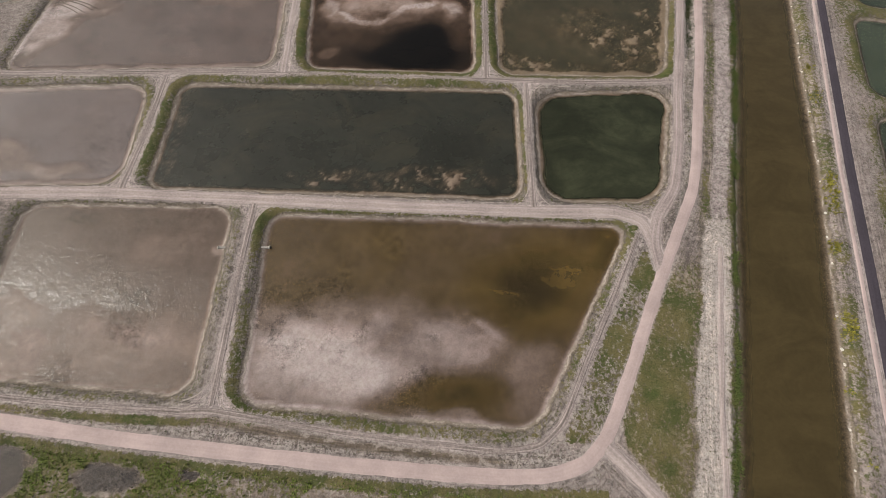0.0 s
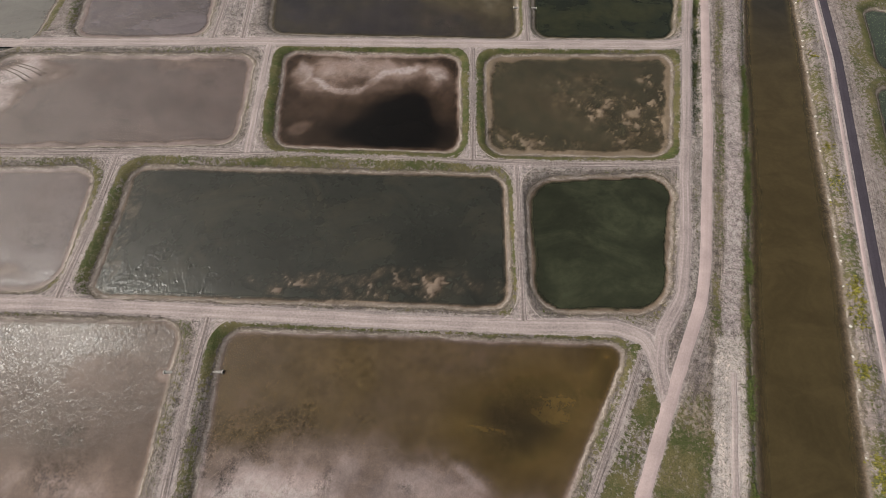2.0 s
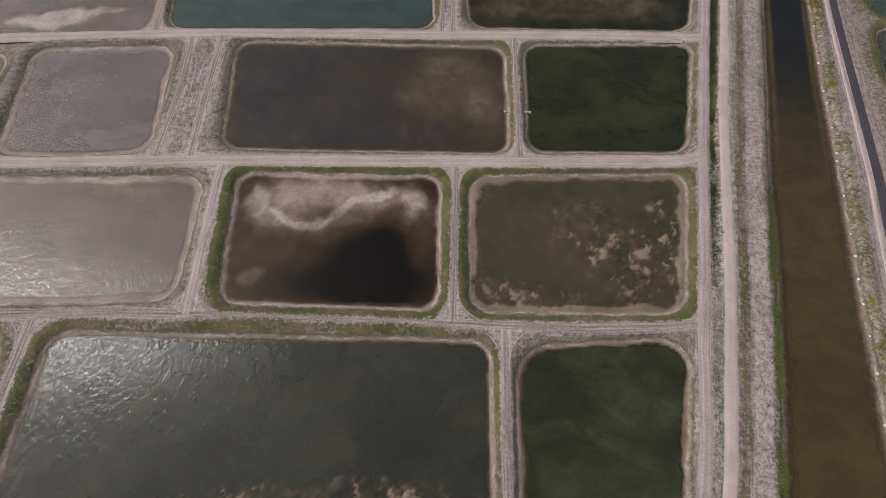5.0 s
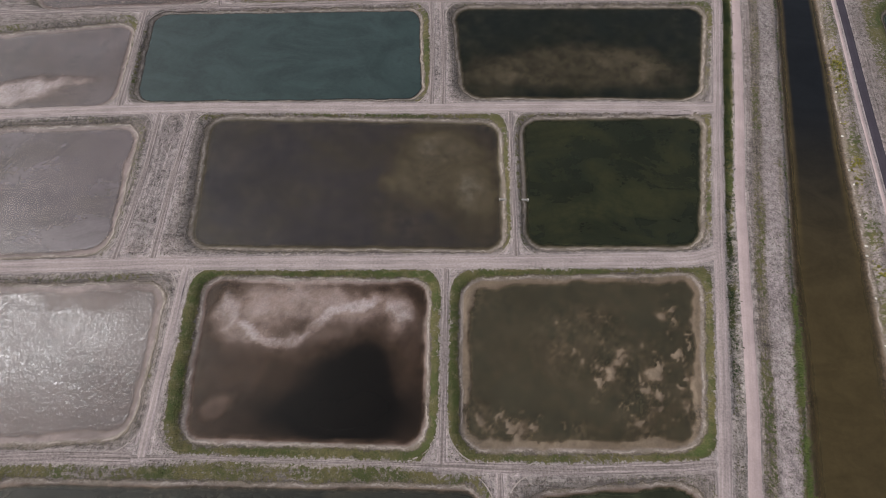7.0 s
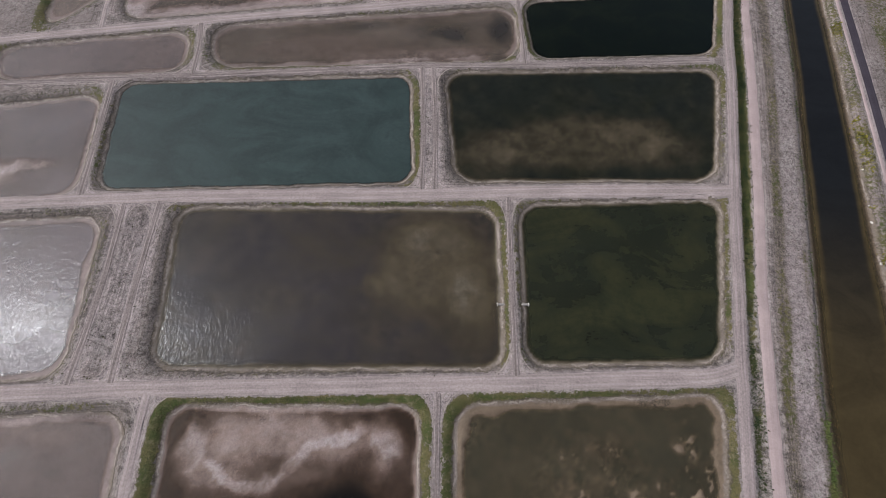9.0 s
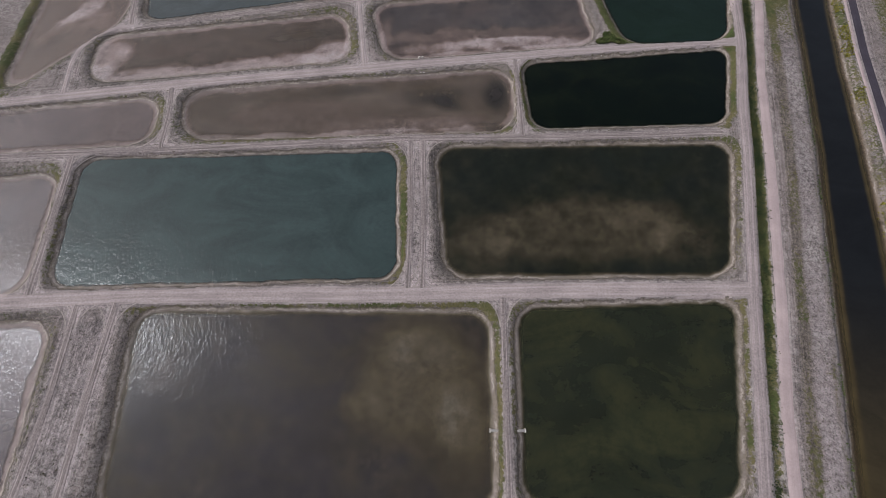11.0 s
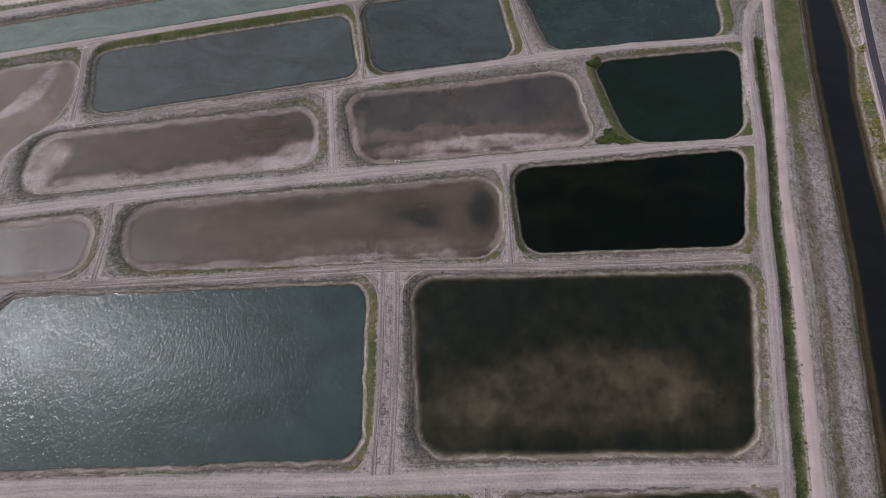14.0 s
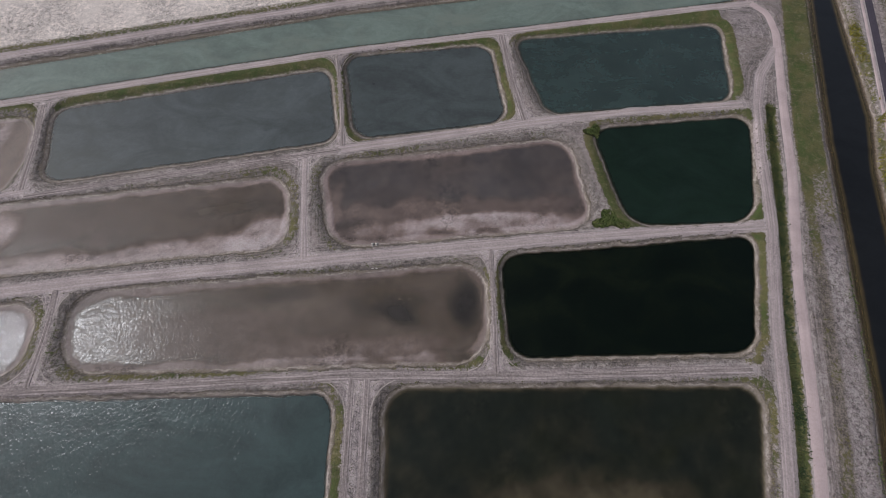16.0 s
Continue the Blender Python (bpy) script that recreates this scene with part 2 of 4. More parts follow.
def pond(name, label, sw, se, ne, nw, deep, shallow, murk=2.0, radius=6.0, floor=-1.9, shelf=0.0, mud=(0.20, 0.15, 0.115), banks=(0.4, 0.4, 0.4, 0.4), bars=(), rough_bed=0.25, ragged=0.3, flecks=(), **water):
    """One pond: its four corners at the water's edge, the colours of its water, its bed and how green its banks are
    (south, east, north, west). bars: forms of the bed as (x, y, half length, half width, turn, rise, salt)."""
    PONDS.append(dict(name=name, label=label, corners=(sw, se, ne, nw), deep=deep, shallow=shallow, murk=murk, radius=radius, floor=floor, shelf=shelf, mud=mud,
                      banks=banks, bars=bars, rough_bed=rough_bed, ragged=ragged, flecks=flecks, water=water))


LEVEL = -1.2
OLIVE_MUD = (0.15, 0.132, 0.085)
BROWN_MUD, PINK_MUD, TAN_MUD = (0.18, 0.137, 0.104), (0.265, 0.212, 0.184), (0.195, 0.15, 0.105)
pond("front_brown_pond", "shallow brown pond, half dried to pale mud", (-49.5, 0.1), (24.1, -3.7), (55.2, 52.0), (-52.4, 51.9),
     (0.010, 0.009, 0.007), (0.086, 0.057, 0.017), 4.3, 5.0, -1.35, mud=PINK_MUD, banks=(0.6, 0.6, 0.95, 0.6),
     ragged=0.12,
     bars=((-33, 8, 25, 12, -2, 0.62, 1.0), (-14, 15, 38, 13, -1, 0.46, 0.4), (-46, 20, 9, 7, -20, 0.3, 0.1), (6, 18, 14, 8, 0, 0.2, 0.2), (13.5, 20, 7, 1.5, -38, 0.2, 0.2), (26, 8, 8, 12, -12, 0.3, 0.1), (26, 33, 24, 15, 10, -0.55, 0), (50, 45, 8, 12, 0, -0.4, 0), (4, 4, 17, 6, 3, -0.5, 0), (5, -2, 14, 2, -4, 0.45, 0.2)),
     clouds=0.3, cloud_color=(0.125, 0.082, 0.026), waves=0.015, fade=(0.36, 1.1), streak=(0.8, 2.0, 1.0))
pond("front_west_pond", "shallow pinkish pond with mud banks and sun glitter", (-122.8, 4.0), (-63.1, 1.5), (-64.7, 53.9), (-126.9, 52.4),
     (0.078, 0.057, 0.043), (0.125, 0.092, 0.07), 3.2, 6.0, -1.3, mud=(0.24, 0.18, 0.145), banks=(0.62, 0.5, 0.6, 0.5),
     bars=((-88, 15, 28, 8, -3, 0.42, 0.35), (-84, 16, 15, 3.5, -6, 0.2, 1.0), (-114, 10, 14, 9, 0, 0.45, 0.5), (-118, 21, 12, 4, 0, 0.4, 0.6), (-85, 6, 30, 4, -3, 0.24, 0), (-104, 15, 4, 7, 20, -0.1, 0), (-80, 40, 12, 5, 10, 0.2, 0), (-66, 41, 2, 1.5, 0, 0.5, 0)),
     clouds=0.3, cloud_color=(0.095, 0.066, 0.045), waves=0.27, chop=1.2)
pond("long_pond", "long dark grey-green pond with mud flecks along one shore", (-92.7, 60.1), (23.7, 60.9), (23.1, 103.6), (-93.7, 101.6),
     (0.030, 0.031, 0.025), (0.075, 0.064, 0.046), 4.6, 5.0, -1.75, 0.3, TAN_MUD, (0.25, 0.75, 0.75, 0.8), rough_bed=0.6, ragged=1.2,
     bars=((-14, 66, 36, 5.5, 0, 0.85, 0.0), (-43, 66, 7, 4, 0, 0.25, 0.0), (2, 67, 16, 4, 0, 0.12, 0.0), (-90, 82, 3, 26, 0, 0.7, 0.1), (-86, 62, 8, 2, 0, 0.5, 0)), flecks=((-10, 66.5, 40, 6, 0.9), (-45, 65, 12, 4, 0.5)), clouds=0.15, cloud_color=(0.055, 0.05, 0.035), waves=0.25, chop=1.1)
pond("small_green_pond", "small dark green pond", (30.4, 60.3), (67.3, 61.3), (77.9, 106.0), (30.8, 102.4),
     (0.025, 0.027, 0.016), (0.055, 0.055, 0.03), 5.5, 9.0, -2.1, 0.8, TAN_MUD, (0.5, 0.35, 0.3, 0.25), clouds=0.4, cloud_color=(0.055, 0.06, 0.034), waves=0.02)
pond("mid_west_pond", "shallow lilac-grey pond with a muddy shore", (-175.0, 57.0), (-102.2, 61.5), (-105.8, 101.0), (-180.0, 95.0),
     (0.155, 0.135, 0.15), (0.21, 0.178, 0.178), 4.0, 8.0, -1.3, 0.6, PINK_MUD, (0.6, 0.75, 0.65, 0.5), bars=((-128, 65, 18, 3, 0, 0.42, 0.4), (-143, 70, 10, 5, 0, 0.36, 0.3)), waves=0.27, chop=1.2)
pond("pale_west_pond", "shallow pinkish pond with a white dried corner", (-160.0, 105.8), (-65.1, 111.9), (-67.1, 151.2), (-157.0, 146.3),
     (0.135, 0.108, 0.103), (0.20, 0.16, 0.147), 4.0, 6.0, -1.35, 1.2, PINK_MUD, (0.45, 0.4, 0.5, 0.5), bars=((-153, 128, 9, 22, -20, 0.85, 1.0), (-142, 139, 13, 7, 0, 0.55, 0.7), (-90, 146, 14, 4, 0, 0.25, 0)),
     waves=0.27, chop=1.2)
pond("white_mud_pond", "dark brown pond with a pale dried mud flat", (-51.6, 111.7), (8.8, 112.3), (7.7, 154.5), (-56.3, 152.9),
     (0.004, 0.003, 0.002), (0.055, 0.034, 0.021), 6.0, 5.0, -1.6, 0.3, (0.225, 0.165, 0.128), (0.75, 0.85, 0.95, 1.0),
     bars=((-27, 149, 27, 8, 0, 0.56, 0.35), (-26, 142, 30, 10, 0, 0.7, 0.12), (-41.5, 139, 6, 1.7, -38, 0.34, 1.0), (-32, 136.5, 9, 1.7, 3, 0.34, 1.0), (-20.5, 141.5, 9, 1.9, 40, 0.34, 1.0), (-11, 148, 7, 2.4, 18, 0.34, 1.0), (0, 147, 6, 6, 0, 0.5, 1.0), (2, 135, 7, 14, 0, 0.5, 0), (-49, 144, 4, 8, 0, 0.45, 0.8), (-46, 119, 5, 3, 30, 0.55, 0.0), (-44, 131, 10, 12, 0, 0.35, 0), (-9, 127, 20, 15, 20, -0.6, 0), (-14, 118, 28, 7, 0, -0.5, 0)),
     clouds=0.2, cloud_color=(0.03, 0.02, 0.014), waves=0.015, fade=(0.2, 0.9))
pond("islet_pond", "olive pond with small mud islets and a tan muddy rim", (18.4, 111.8), (78.0, 113.7), (87.8, 159.0), (17.8, 154.9),
     (0.050, 0.0455, 0.029), (0.095, 0.08, 0.048), 4.6, 6.0, -1.42, 1.6, (0.20, 0.157, 0.103), (0.85, 0.85, 0.9, 0.85), rough_bed=0.6, ragged=1.3,
     bars=((66, 124, 4, 5, 0, 0.6, 0.0), (56, 131, 6, 4, 20, 0.4, 0), (70, 132, 3, 4, -40, 0.55, 0), (33, 118, 8, 3, 0, 0.55, 0), (77, 145, 4, 3, -20, 0.7, 0), (20, 148, 3.5, 8, 0, 0.9, 0), (79, 122, 4, 10, 0, 0.8, 0), (22, 119, 5, 5, 0, 0.7, 0), (52, 138, 18, 12, 0, 0.4, 0), (66, 128, 15, 13, 0, 0.4, 0), (50, 115, 30, 2, 2, 0.3, 0)),
     flecks=((66, 128, 17, 15, 0.7), (36, 118, 18, 6, 0.7), (54, 140, 16, 10, 0.5), (78, 140, 6, 18, 0.7)),
     clouds=0.3, cloud_color=(0.07, 0.057, 0.033), waves=0.015, fade=(0.15, 0.7))
pond("grey_west_pond", "shallow grey pond under glaring light", (-136.0, 156.4), (-87.6, 160.0), (-93.3, 206.4), (-143.0, 202.7),
     (0.15, 0.124, 0.136), (0.2, 0.168, 0.17), 4.0, 7.0, -1.5, 1.0, PINK_MUD, (0.5, 0.55, 0.45, 0.5), clouds=0.2, cloud_color=(0.12, 0.1, 0.09), waves=0.27, chop=1.2)
pond("far_west_pond", "pale shallow pond at the western end", (-205.0, 124.0), (-150.0, 153.6), (-151.1, 199.8), (-205.0, 190.0),
     (0.13, 0.13, 0.115), (0.2, 0.18, 0.16), 4.0, 6.0, -1.5, 0.0, PINK_MUD, (0.5, 0.85, 0.5, 0.5), waves=0.27, chop=1.2)
pond("brown_middle_pond", "dark grey-brown pond with cloudy shallows", (-64.2, 162.7), (30.4, 164.8), (29.6, 212.5), (-70.0, 210.2),
     (0.034, 0.030, 0.033), (0.098, 0.076, 0.040), 3.8, 6.0, -1.7, 0.2, OLIVE_MUD, (0.3, 1.0, 0.8, 0.15), rough_bed=0.5, bars=((12, 194, 20, 18, 0, 0.6, 0), (8, 201, 14, 6, -10, 0.1, 0), (-6, 187, 5, 4, 0, 0.35, 0), (22, 180, 9, 14, 0, 0.4, 0)),
     clouds=0.3, cloud_color=(0.055, 0.045, 0.03), waves=0.2, chop=1.1)
pond("green_middle_pond", "dark olive green pond with algae clouds", (37.1, 165.8), (90.1, 168.1), (102.0, 218.1), (37.7, 213.9),
     (0.017, 0.020, 0.012), (0.042, 0.043, 0.022), 5.0, 6.0, -2.0, 0.4, OLIVE_MUD, (0.3, 0.6, 0.7, 0.55), clouds=0.55, cloud_color=(0.038, 0.039, 0.018), waves=0.015)
pond("west_bar_pond", "lilac-grey pond with a pale mud bar", (-185.0, 199.0), (-105.3, 214.6), (-111.0, 254.8), (-187.0, 240.9),
     (0.13, 0.122, 0.142), (0.2, 0.168, 0.165), 4.0, 7.0, -1.35, 0.5, PINK_MUD, (0.5, 0.7, 0.5, 0.5), bars=((-144, 219, 18, 6, 10, 0.95, 1.0), (-125, 225, 8, 2, 15, 0.6, 0.4)), clouds=0.2, cloud_color=(0.11, 0.09, 0.08), waves=0.27, chop=1.2)
pond("teal_pond", "large blue-green pond with wind ripples", (-98.6, 216.4), (2.5, 221.8), (-0.7, 267.1), (-105.3, 260.1),
     (0.040, 0.058, 0.056), (0.068, 0.082, 0.075), 6.0, 6.0, -2.2, 0.0, BROWN_MUD, (0.15, 0.9, 0.35, 0.7), clouds=0.2, cloud_color=(0.038, 0.058, 0.055), waves=0.24, chop=1.25, slick=0.2)
pond("brown_east_pond", "dark brown pond with clouded shallows", (17.0, 222.7), (102.8, 225.6), (115.2, 274.0), (13.0, 268.8),
     (0.012, 0.015, 0.011), (0.060, 0.050, 0.029), 4.6, 7.0, -1.75, 0.1, OLIVE_MUD, (0.1, 0.5, 0.55, 0.1), rough_bed=0.9, bars=((60, 239, 42, 13, 4, 0.55, 0), (76, 246, 14, 5, 0, 0.25, 0), (26, 231, 12, 10, 0, 0.3, 0), (90, 236, 12, 8, 0, 0.25, 0)),
     clouds=0.3, cloud_color=(0.016, 0.017, 0.008), waves=0.015)
pond("pink_small_pond", "small shallow pinkish pond", (-152.0, 260.0), (-85.5, 267.6), (-88.0, 287.5), (-158.0, 276.5),
     (0.15, 0.12, 0.122), (0.2, 0.16, 0.15), 3.4, 8.0, -1.4, 1.0, PINK_MUD, (0.35, 0.6, 0.5, 0.5), waves=0.27, chop=1.2)
pond("pink_long_pond", "long shallow pinkish-brown pond with dark patches", (-74.5, 269.2), (40.3, 277.0), (39.5, 305.2), (-79.5, 290.7),
     (0.038, 0.034, 0.031), (0.155, 0.124, 0.097), 3.6, 9.0, -1.4, 1.6, (0.225, 0.183, 0.155), (0.72, 0.55, 0.45, 0.4), bars=((12, 292, 20, 6, 8, -0.5, 0), (-20, 293, 18, 4, 6, -0.45, 0), (17, 288, 8, 4, -20, -0.5, 0), (34, 293, 7, 12, 0, -0.7, 0), (2, 278.5, 30, 4.5, 5, 0.5, 0.25), (-40, 280, 30, 8, 5, 0.25, 0.05), (33, 277, 8, 3, 0, -0.9, 0), (8, 274.5, 16, 1.5, 4, -0.5, 0)),
     clouds=0.5, cloud_color=(0.09, 0.07, 0.048), waves=0.22, chop=1.1, fade=(0.25, 0.95))
pond("navy_pond", "deep blackish-green pond with grassy edges", (46.5, 277.9), (116.0, 282.2), (126.2, 319.2), (44.3, 308.3),
     (0.002, 0.004, 0.002), (0.014, 0.019, 0.008), 7.0, 6.0, -2.4, 0.0, BROWN_MUD, (0.1, 1.05, 1.0, 1.1), clouds=0.3, cloud_color=(0.007, 0.010, 0.004), waves=0.01)
pond("pale_northwest_pond", "shallow pale brown pond with sandy bars", (-146.0, 286.0), (-114.0, 327.5), (-119.8, 353.5), (-152.0, 346.0),
     (0.2, 0.165, 0.13), (0.26, 0.21, 0.17), 2.0, 8.0, -1.3, 0.5, PINK_MUD, (0.5, 0.8, 0.6, 0.9), bars=((-131, 336, 5, 16, -22, 0.6, 0.8), (-125, 327, 6, 6, 0, 0.4, 0.3), (-138, 322, 3, 12, -25, 0.5, 0.5)), waves=0.02)
pond("salt_long_pond", "long brown pond ringed by pale salty mud", (-116.5, 293.3), (-21.4, 308.2), (-26.2, 333.1), (-120.0, 316.8),
     (0.085, 0.07, 0.057), (0.125, 0.1, 0.08), 5.0, 8.0, -1.35, 1.2, PINK_MUD, (0.3, 0.5, 0.4, 0.5), bars=((-70, 301, 52, 5.5, 9, 0.8, 0.35), (-31, 311, 13, 6, 24, 0.7, 1.0), (-116, 298, 8, 6, 0, 0.75, 1.0), (-113, 308, 8, 9, 10, 0.7, 0.15), (-40, 321, 20, 4, 10, -0.3, 0)),
     clouds=0.3, cloud_color=(0.085, 0.062, 0.042), waves=0.22, chop=1.1)
pond("salt_grey_pond", "grey pond with a white salt crust along its shore", (-8.0, 308.6), (74.5, 320.0), (69.0, 353.6), (-16.0, 338.6),
     (0.062, 0.061, 0.064), (0.125, 0.107, 0.097), 4.2, 8.0, -1.42, 1.0, PINK_MUD, (0.35, 0.2, 0.4, 0.5), rough_bed=0.5, bars=((45, 320, 30, 4, 6, 0.85, 1.0), (12, 315, 20, 4, 6, 0.6, 0.5), (30, 324, 40, 5, 6, 0.38, 0.1), (-9, 320, 3, 12, 0, 0.4, 0.1)),
     clouds=0.3, cloud_color=(0.06, 0.055, 0.055), waves=0.02)
pond("dark_teal_pond", "dark teal pond with weedy grassy margins", (86.0, 320.3), (128.0, 324.2), (138.7, 368.2), (77.8, 359.2),
     (0.008, 0.016, 0.010), (0.03, 0.036, 0.018), 6.0, 8.0, -2.2, 0.0, BROWN_MUD, (0.85, 1.1, 0.6, 1.1), clouds=0.25, cloud_color=(0.012, 0.022, 0.016), waves=0.012)
pond("north_grey_pond", "grey-blue pond below the northern canal", (-105.9, 326.3), (-11.9, 348.6), (-20.1, 382.8), (-115.0, 357.0),
     (0.085, 0.096, 0.096), (0.11, 0.125, 0.115), 3.6, 6.0, -2.0, 0.0, BROWN_MUD, (0.1, 1.0, 1.15, 0.2), waves=0.02, clouds=0.2, cloud_color=(0.07, 0.078, 0.075))
pond("north_middle_pond", "grey-blue pond between grassy banks", (-6.1, 349.4), (48.3, 360.4), (42.0, 399.6), (-15.4, 389.1),
     (0.066, 0.077, 0.076), (0.09, 0.11, 0.095), 3.6, 7.0, -2.0, 0.0, BROWN_MUD, (0.6, 0.9, 1.15, 1.05), waves=0.02)
pond("north_east_pond", "dark blue-green pond in the northern corner", (62.4, 364.4), (133.7, 375.4), (139.1, 417.2), (51.6, 402.9),
     (0.036, 0.053, 0.049), (0.065, 0.09, 0.072), 3.6, 6.0, -2.0, 0.0, BROWN_MUD, (0.1, 1.1, 1.15, 0.2), waves=0.015)
pond("east_green_pond", "green pond beyond the asphalt road", (152.0, 108.0), (200.0, 98.0), (212.0, 140.0), (160.0, 148.0),
     (0.06, 0.075, 0.05), (0.1, 0.11, 0.07), 3.0, 6.0, -1.9, 0.0, BROWN_MUD, (0.6, 0.6, 0.7, 0.8), waves=0.02)
pond("east_far_pond", "green pond beyond the asphalt road", (165.5, 156.0), (210.0, 148.0), (219.0, 182.0), (172.0, 190.0),
     (0.06, 0.075, 0.05), (0.1, 0.11, 0.07), 3.0, 6.0, -1.9, 0.0, BROWN_MUD, (0.6, 0.6, 0.7, 0.8), waves=0.02)
pond("east_upper_pond", "green pond beyond the asphalt road", (171.0, 199.0), (219.0, 193.0), (228.0, 226.0), (178.0, 231.0),
     (0.055, 0.072, 0.055), (0.1, 0.11, 0.07), 3.0, 6.0, -1.9, 0.0, BROWN_MUD, (0.8, 0.6, 0.8, 0.85), waves=0.02)
pond("east_north_pond", "green pond beyond the asphalt road", (181.0, 238.0), (226.0, 232.0), (234.0, 268.0), (188.0, 276.0),
     (0.055, 0.072, 0.055), (0.1, 0.11, 0.07), 3.0, 6.0, -1.9, 0.0, BROWN_MUD, (0.8, 0.6, 0.8, 0.85), waves=0.02)
pond("east_south_pond", "green pond beyond the asphalt road", (143.0, 70.0), (190.0, 60.0), (198.0, 88.0), (149.0, 98.0),
     (0.05, 0.065, 0.045), (0.1, 0.11, 0.07), 3.0, 6.0, -1.9, 0.0, BROWN_MUD, (0.6, 0.6, 0.7, 0.6), waves=0.02)


# ---- plan: canals, roads and tracks ----
CANAL_WEST = ((60.0, -60.0), (76.0, 0.0), (81.5, 20.6), (90.7, 58.4), (99.4, 91.0), (110.2, 132.9), (116.5, 161.2), (124.0, 190.0), (130.5, 215.0), (141.0, 256.0), (145.0, 271.0), (156.3, 322.4), (163.6, 358.4), (180.0, 424.0), (196.0, 490.0))
CANAL_EAST = ((88.0, -60.0), (99.0, -15.3), (108.3, 21.9), (121.6, 76.6), (130.0, 120.0), (139.3, 163.5), (147.4, 205.0), (155.5, 241.6), (163.5, 280.0), (169.0, 309.3), (177.0, 345.9), (185.0, 370.0), (193.0, 418.0), (206.0, 490.0))
NORTH_SOUTH_EDGE = ((-260.0, 326.0), (-148.0, 356.8), (-136.6, 360.0), (-79.2, 376.4), (-17.6, 393.5), (72.9, 414.4), (135.0, 429.0), (160.0, 436.0))
NORTH_NORTH_EDGE = ((-260.0, 342.0), (-144.5, 375.9), (-85.1, 394.1), (-20.7, 413.9), (72.0, 436.0), (135.0, 451.0), (160.0, 457.0))
GRAVEL_ROAD = ((-260.0, 12.0), (-150.0, -1.0), (-105.6, -6.0), (-77.2, -8.7), (-49.7, -10.7), (-22.7, -12.4), (1.7, -13.5), (17.0, -13.8), (27.6, -13.2), (35.6, -10.6), (41.0, -5.4), (44.0, 0.0), (49.4, 10.5), (61.2, 34.6), (71.0, 53.0), (77.6, 65.5), (81.5, 78.0), (86.0, 96.3), (92.7, 123.6), (106.0, 186.7), (114.0, 217.0), (127.0, 271.0), (134.6, 306.5), (145.0, 343.5), (149.8, 366.8), (156.5, 395.0), (160.5, 412.0), (160.5, 424.0), (155.0, 430.0))
LEVEE_ROAD = ((62.5, 40.0), (62.0, 47.0), (64.5, 55.5), (72.0, 66.0), (77.0, 84.0), (81.0, 105.0), (85.3, 123.1), (94.5, 166.6), (99.2, 186.3), (105.7, 215.0), (111.2, 237.6), (118.8, 268.0), (123.2, 289.7), (131.5, 321.9), (136.8, 352.0), (141.2, 372.0), (147.0, 388.0), (152.5, 396.0), (157.6, 403.0))
ASPHALT = ((104.0, -60.0), (113.0, 0.0), (121.2, 37.6), (129.3, 75.9), (148.8, 160.0), (160.3, 225.5), (168.3, 268.0), (177.2, 318.4), (187.8, 364.1), (202.0, 417.0), (221.0, 490.0))
TRACKS = []


def track(path, width, kind="pale"):
    TRACKS.append((path, width, kind))


track(((-205, 53.5), (-134.9, 56.2), (-100.7, 57.4), (-57.9, 56.8), (-15.2, 56.0), (27.6, 55.9), (52.0, 56.6), (60.0, 54.0), (62.0, 46.0), (63.0, 38.5)), 4.2)
track(((-205, 101.0), (-133.1, 104.6), (-80.4, 107.8), (-62.0, 107.9)), 2.4, "faint")
track(((-62.0, 107.9), (-50.0, 108.3), (-10.1, 108.4), (12.0, 108.2)), 1.0, "faint")
track(((12.0, 108.2), (42.9, 108.2), (70.0, 109.6), (80.0, 110.5)), 2.4, "faint")
track(((-205, 150.0), (-121.0, 154.0), (-69.8, 157.2), (-3.0, 159.7), (47.7, 161.8), (86.0, 163.6), (94.0, 166.0)), 4.4)
track(((-205, 203.0), (-122.6, 210.4), (-70.4, 214.2), (-1.2, 216.6), (51.4, 219.2), (100.0, 220.6), (107.0, 221.0)), 4.8)
track(((-205, 253.0), (-120.5, 261.2), (-67.3, 265.2), (3.1, 271.6), (57.2, 274.0), (113.0, 277.8)), 3.0, "faint")
track(((-205, 271.0), (-131.3, 284.4), (-76.4, 294.0), (0.2, 305.4), (61.2, 314.0), (100.0, 319.0), (129.5, 322.2)), 3.8)
track(((-108.0, 320.8), (-105.5, 321.4), (-60.0, 332.6), (-9.9, 344.4)), 1.8, "faint")
track(((-9.9, 344.4), (25.0, 352.6), (56.0, 359.8), (95.0, 367.5), (136.0, 372.6)), 3.6)
track(((-260, 320.0), (-146.6, 353.9), (-135.4, 357.2), (-78.0, 373.6), (-17.1, 390.6), (72.6, 411.6), (130.0, 425.2), (155.0, 430.0)), 3.0)
track(((-260, 346.0), (-146.6, 380.0), (-86.7, 398.4), (-14.6, 420.4), (72.0, 442.0), (160.0, 463.0)), 3.2)
track(((-57.8, 56.0), (-57.4, 30.0), (-56.4, 10.0), (-56.0, -1.0)), 2.2, "faint")
track(((-99.8, 57.0), (-99.4, 80.0), (-100.4, 105.0)), 2.4, "faint")
track(((27.2, 56.0), (27.0, 80.0), (27.2, 107.0)), 2.0, "faint")
track(((-59.5, 108.0), (-61.0, 130.0), (-62.5, 156.0)), 2.6, "pale")
track(((13.2, 108.0), (13.0, 130.0), (12.8, 158.0)), 2.2, "faint")
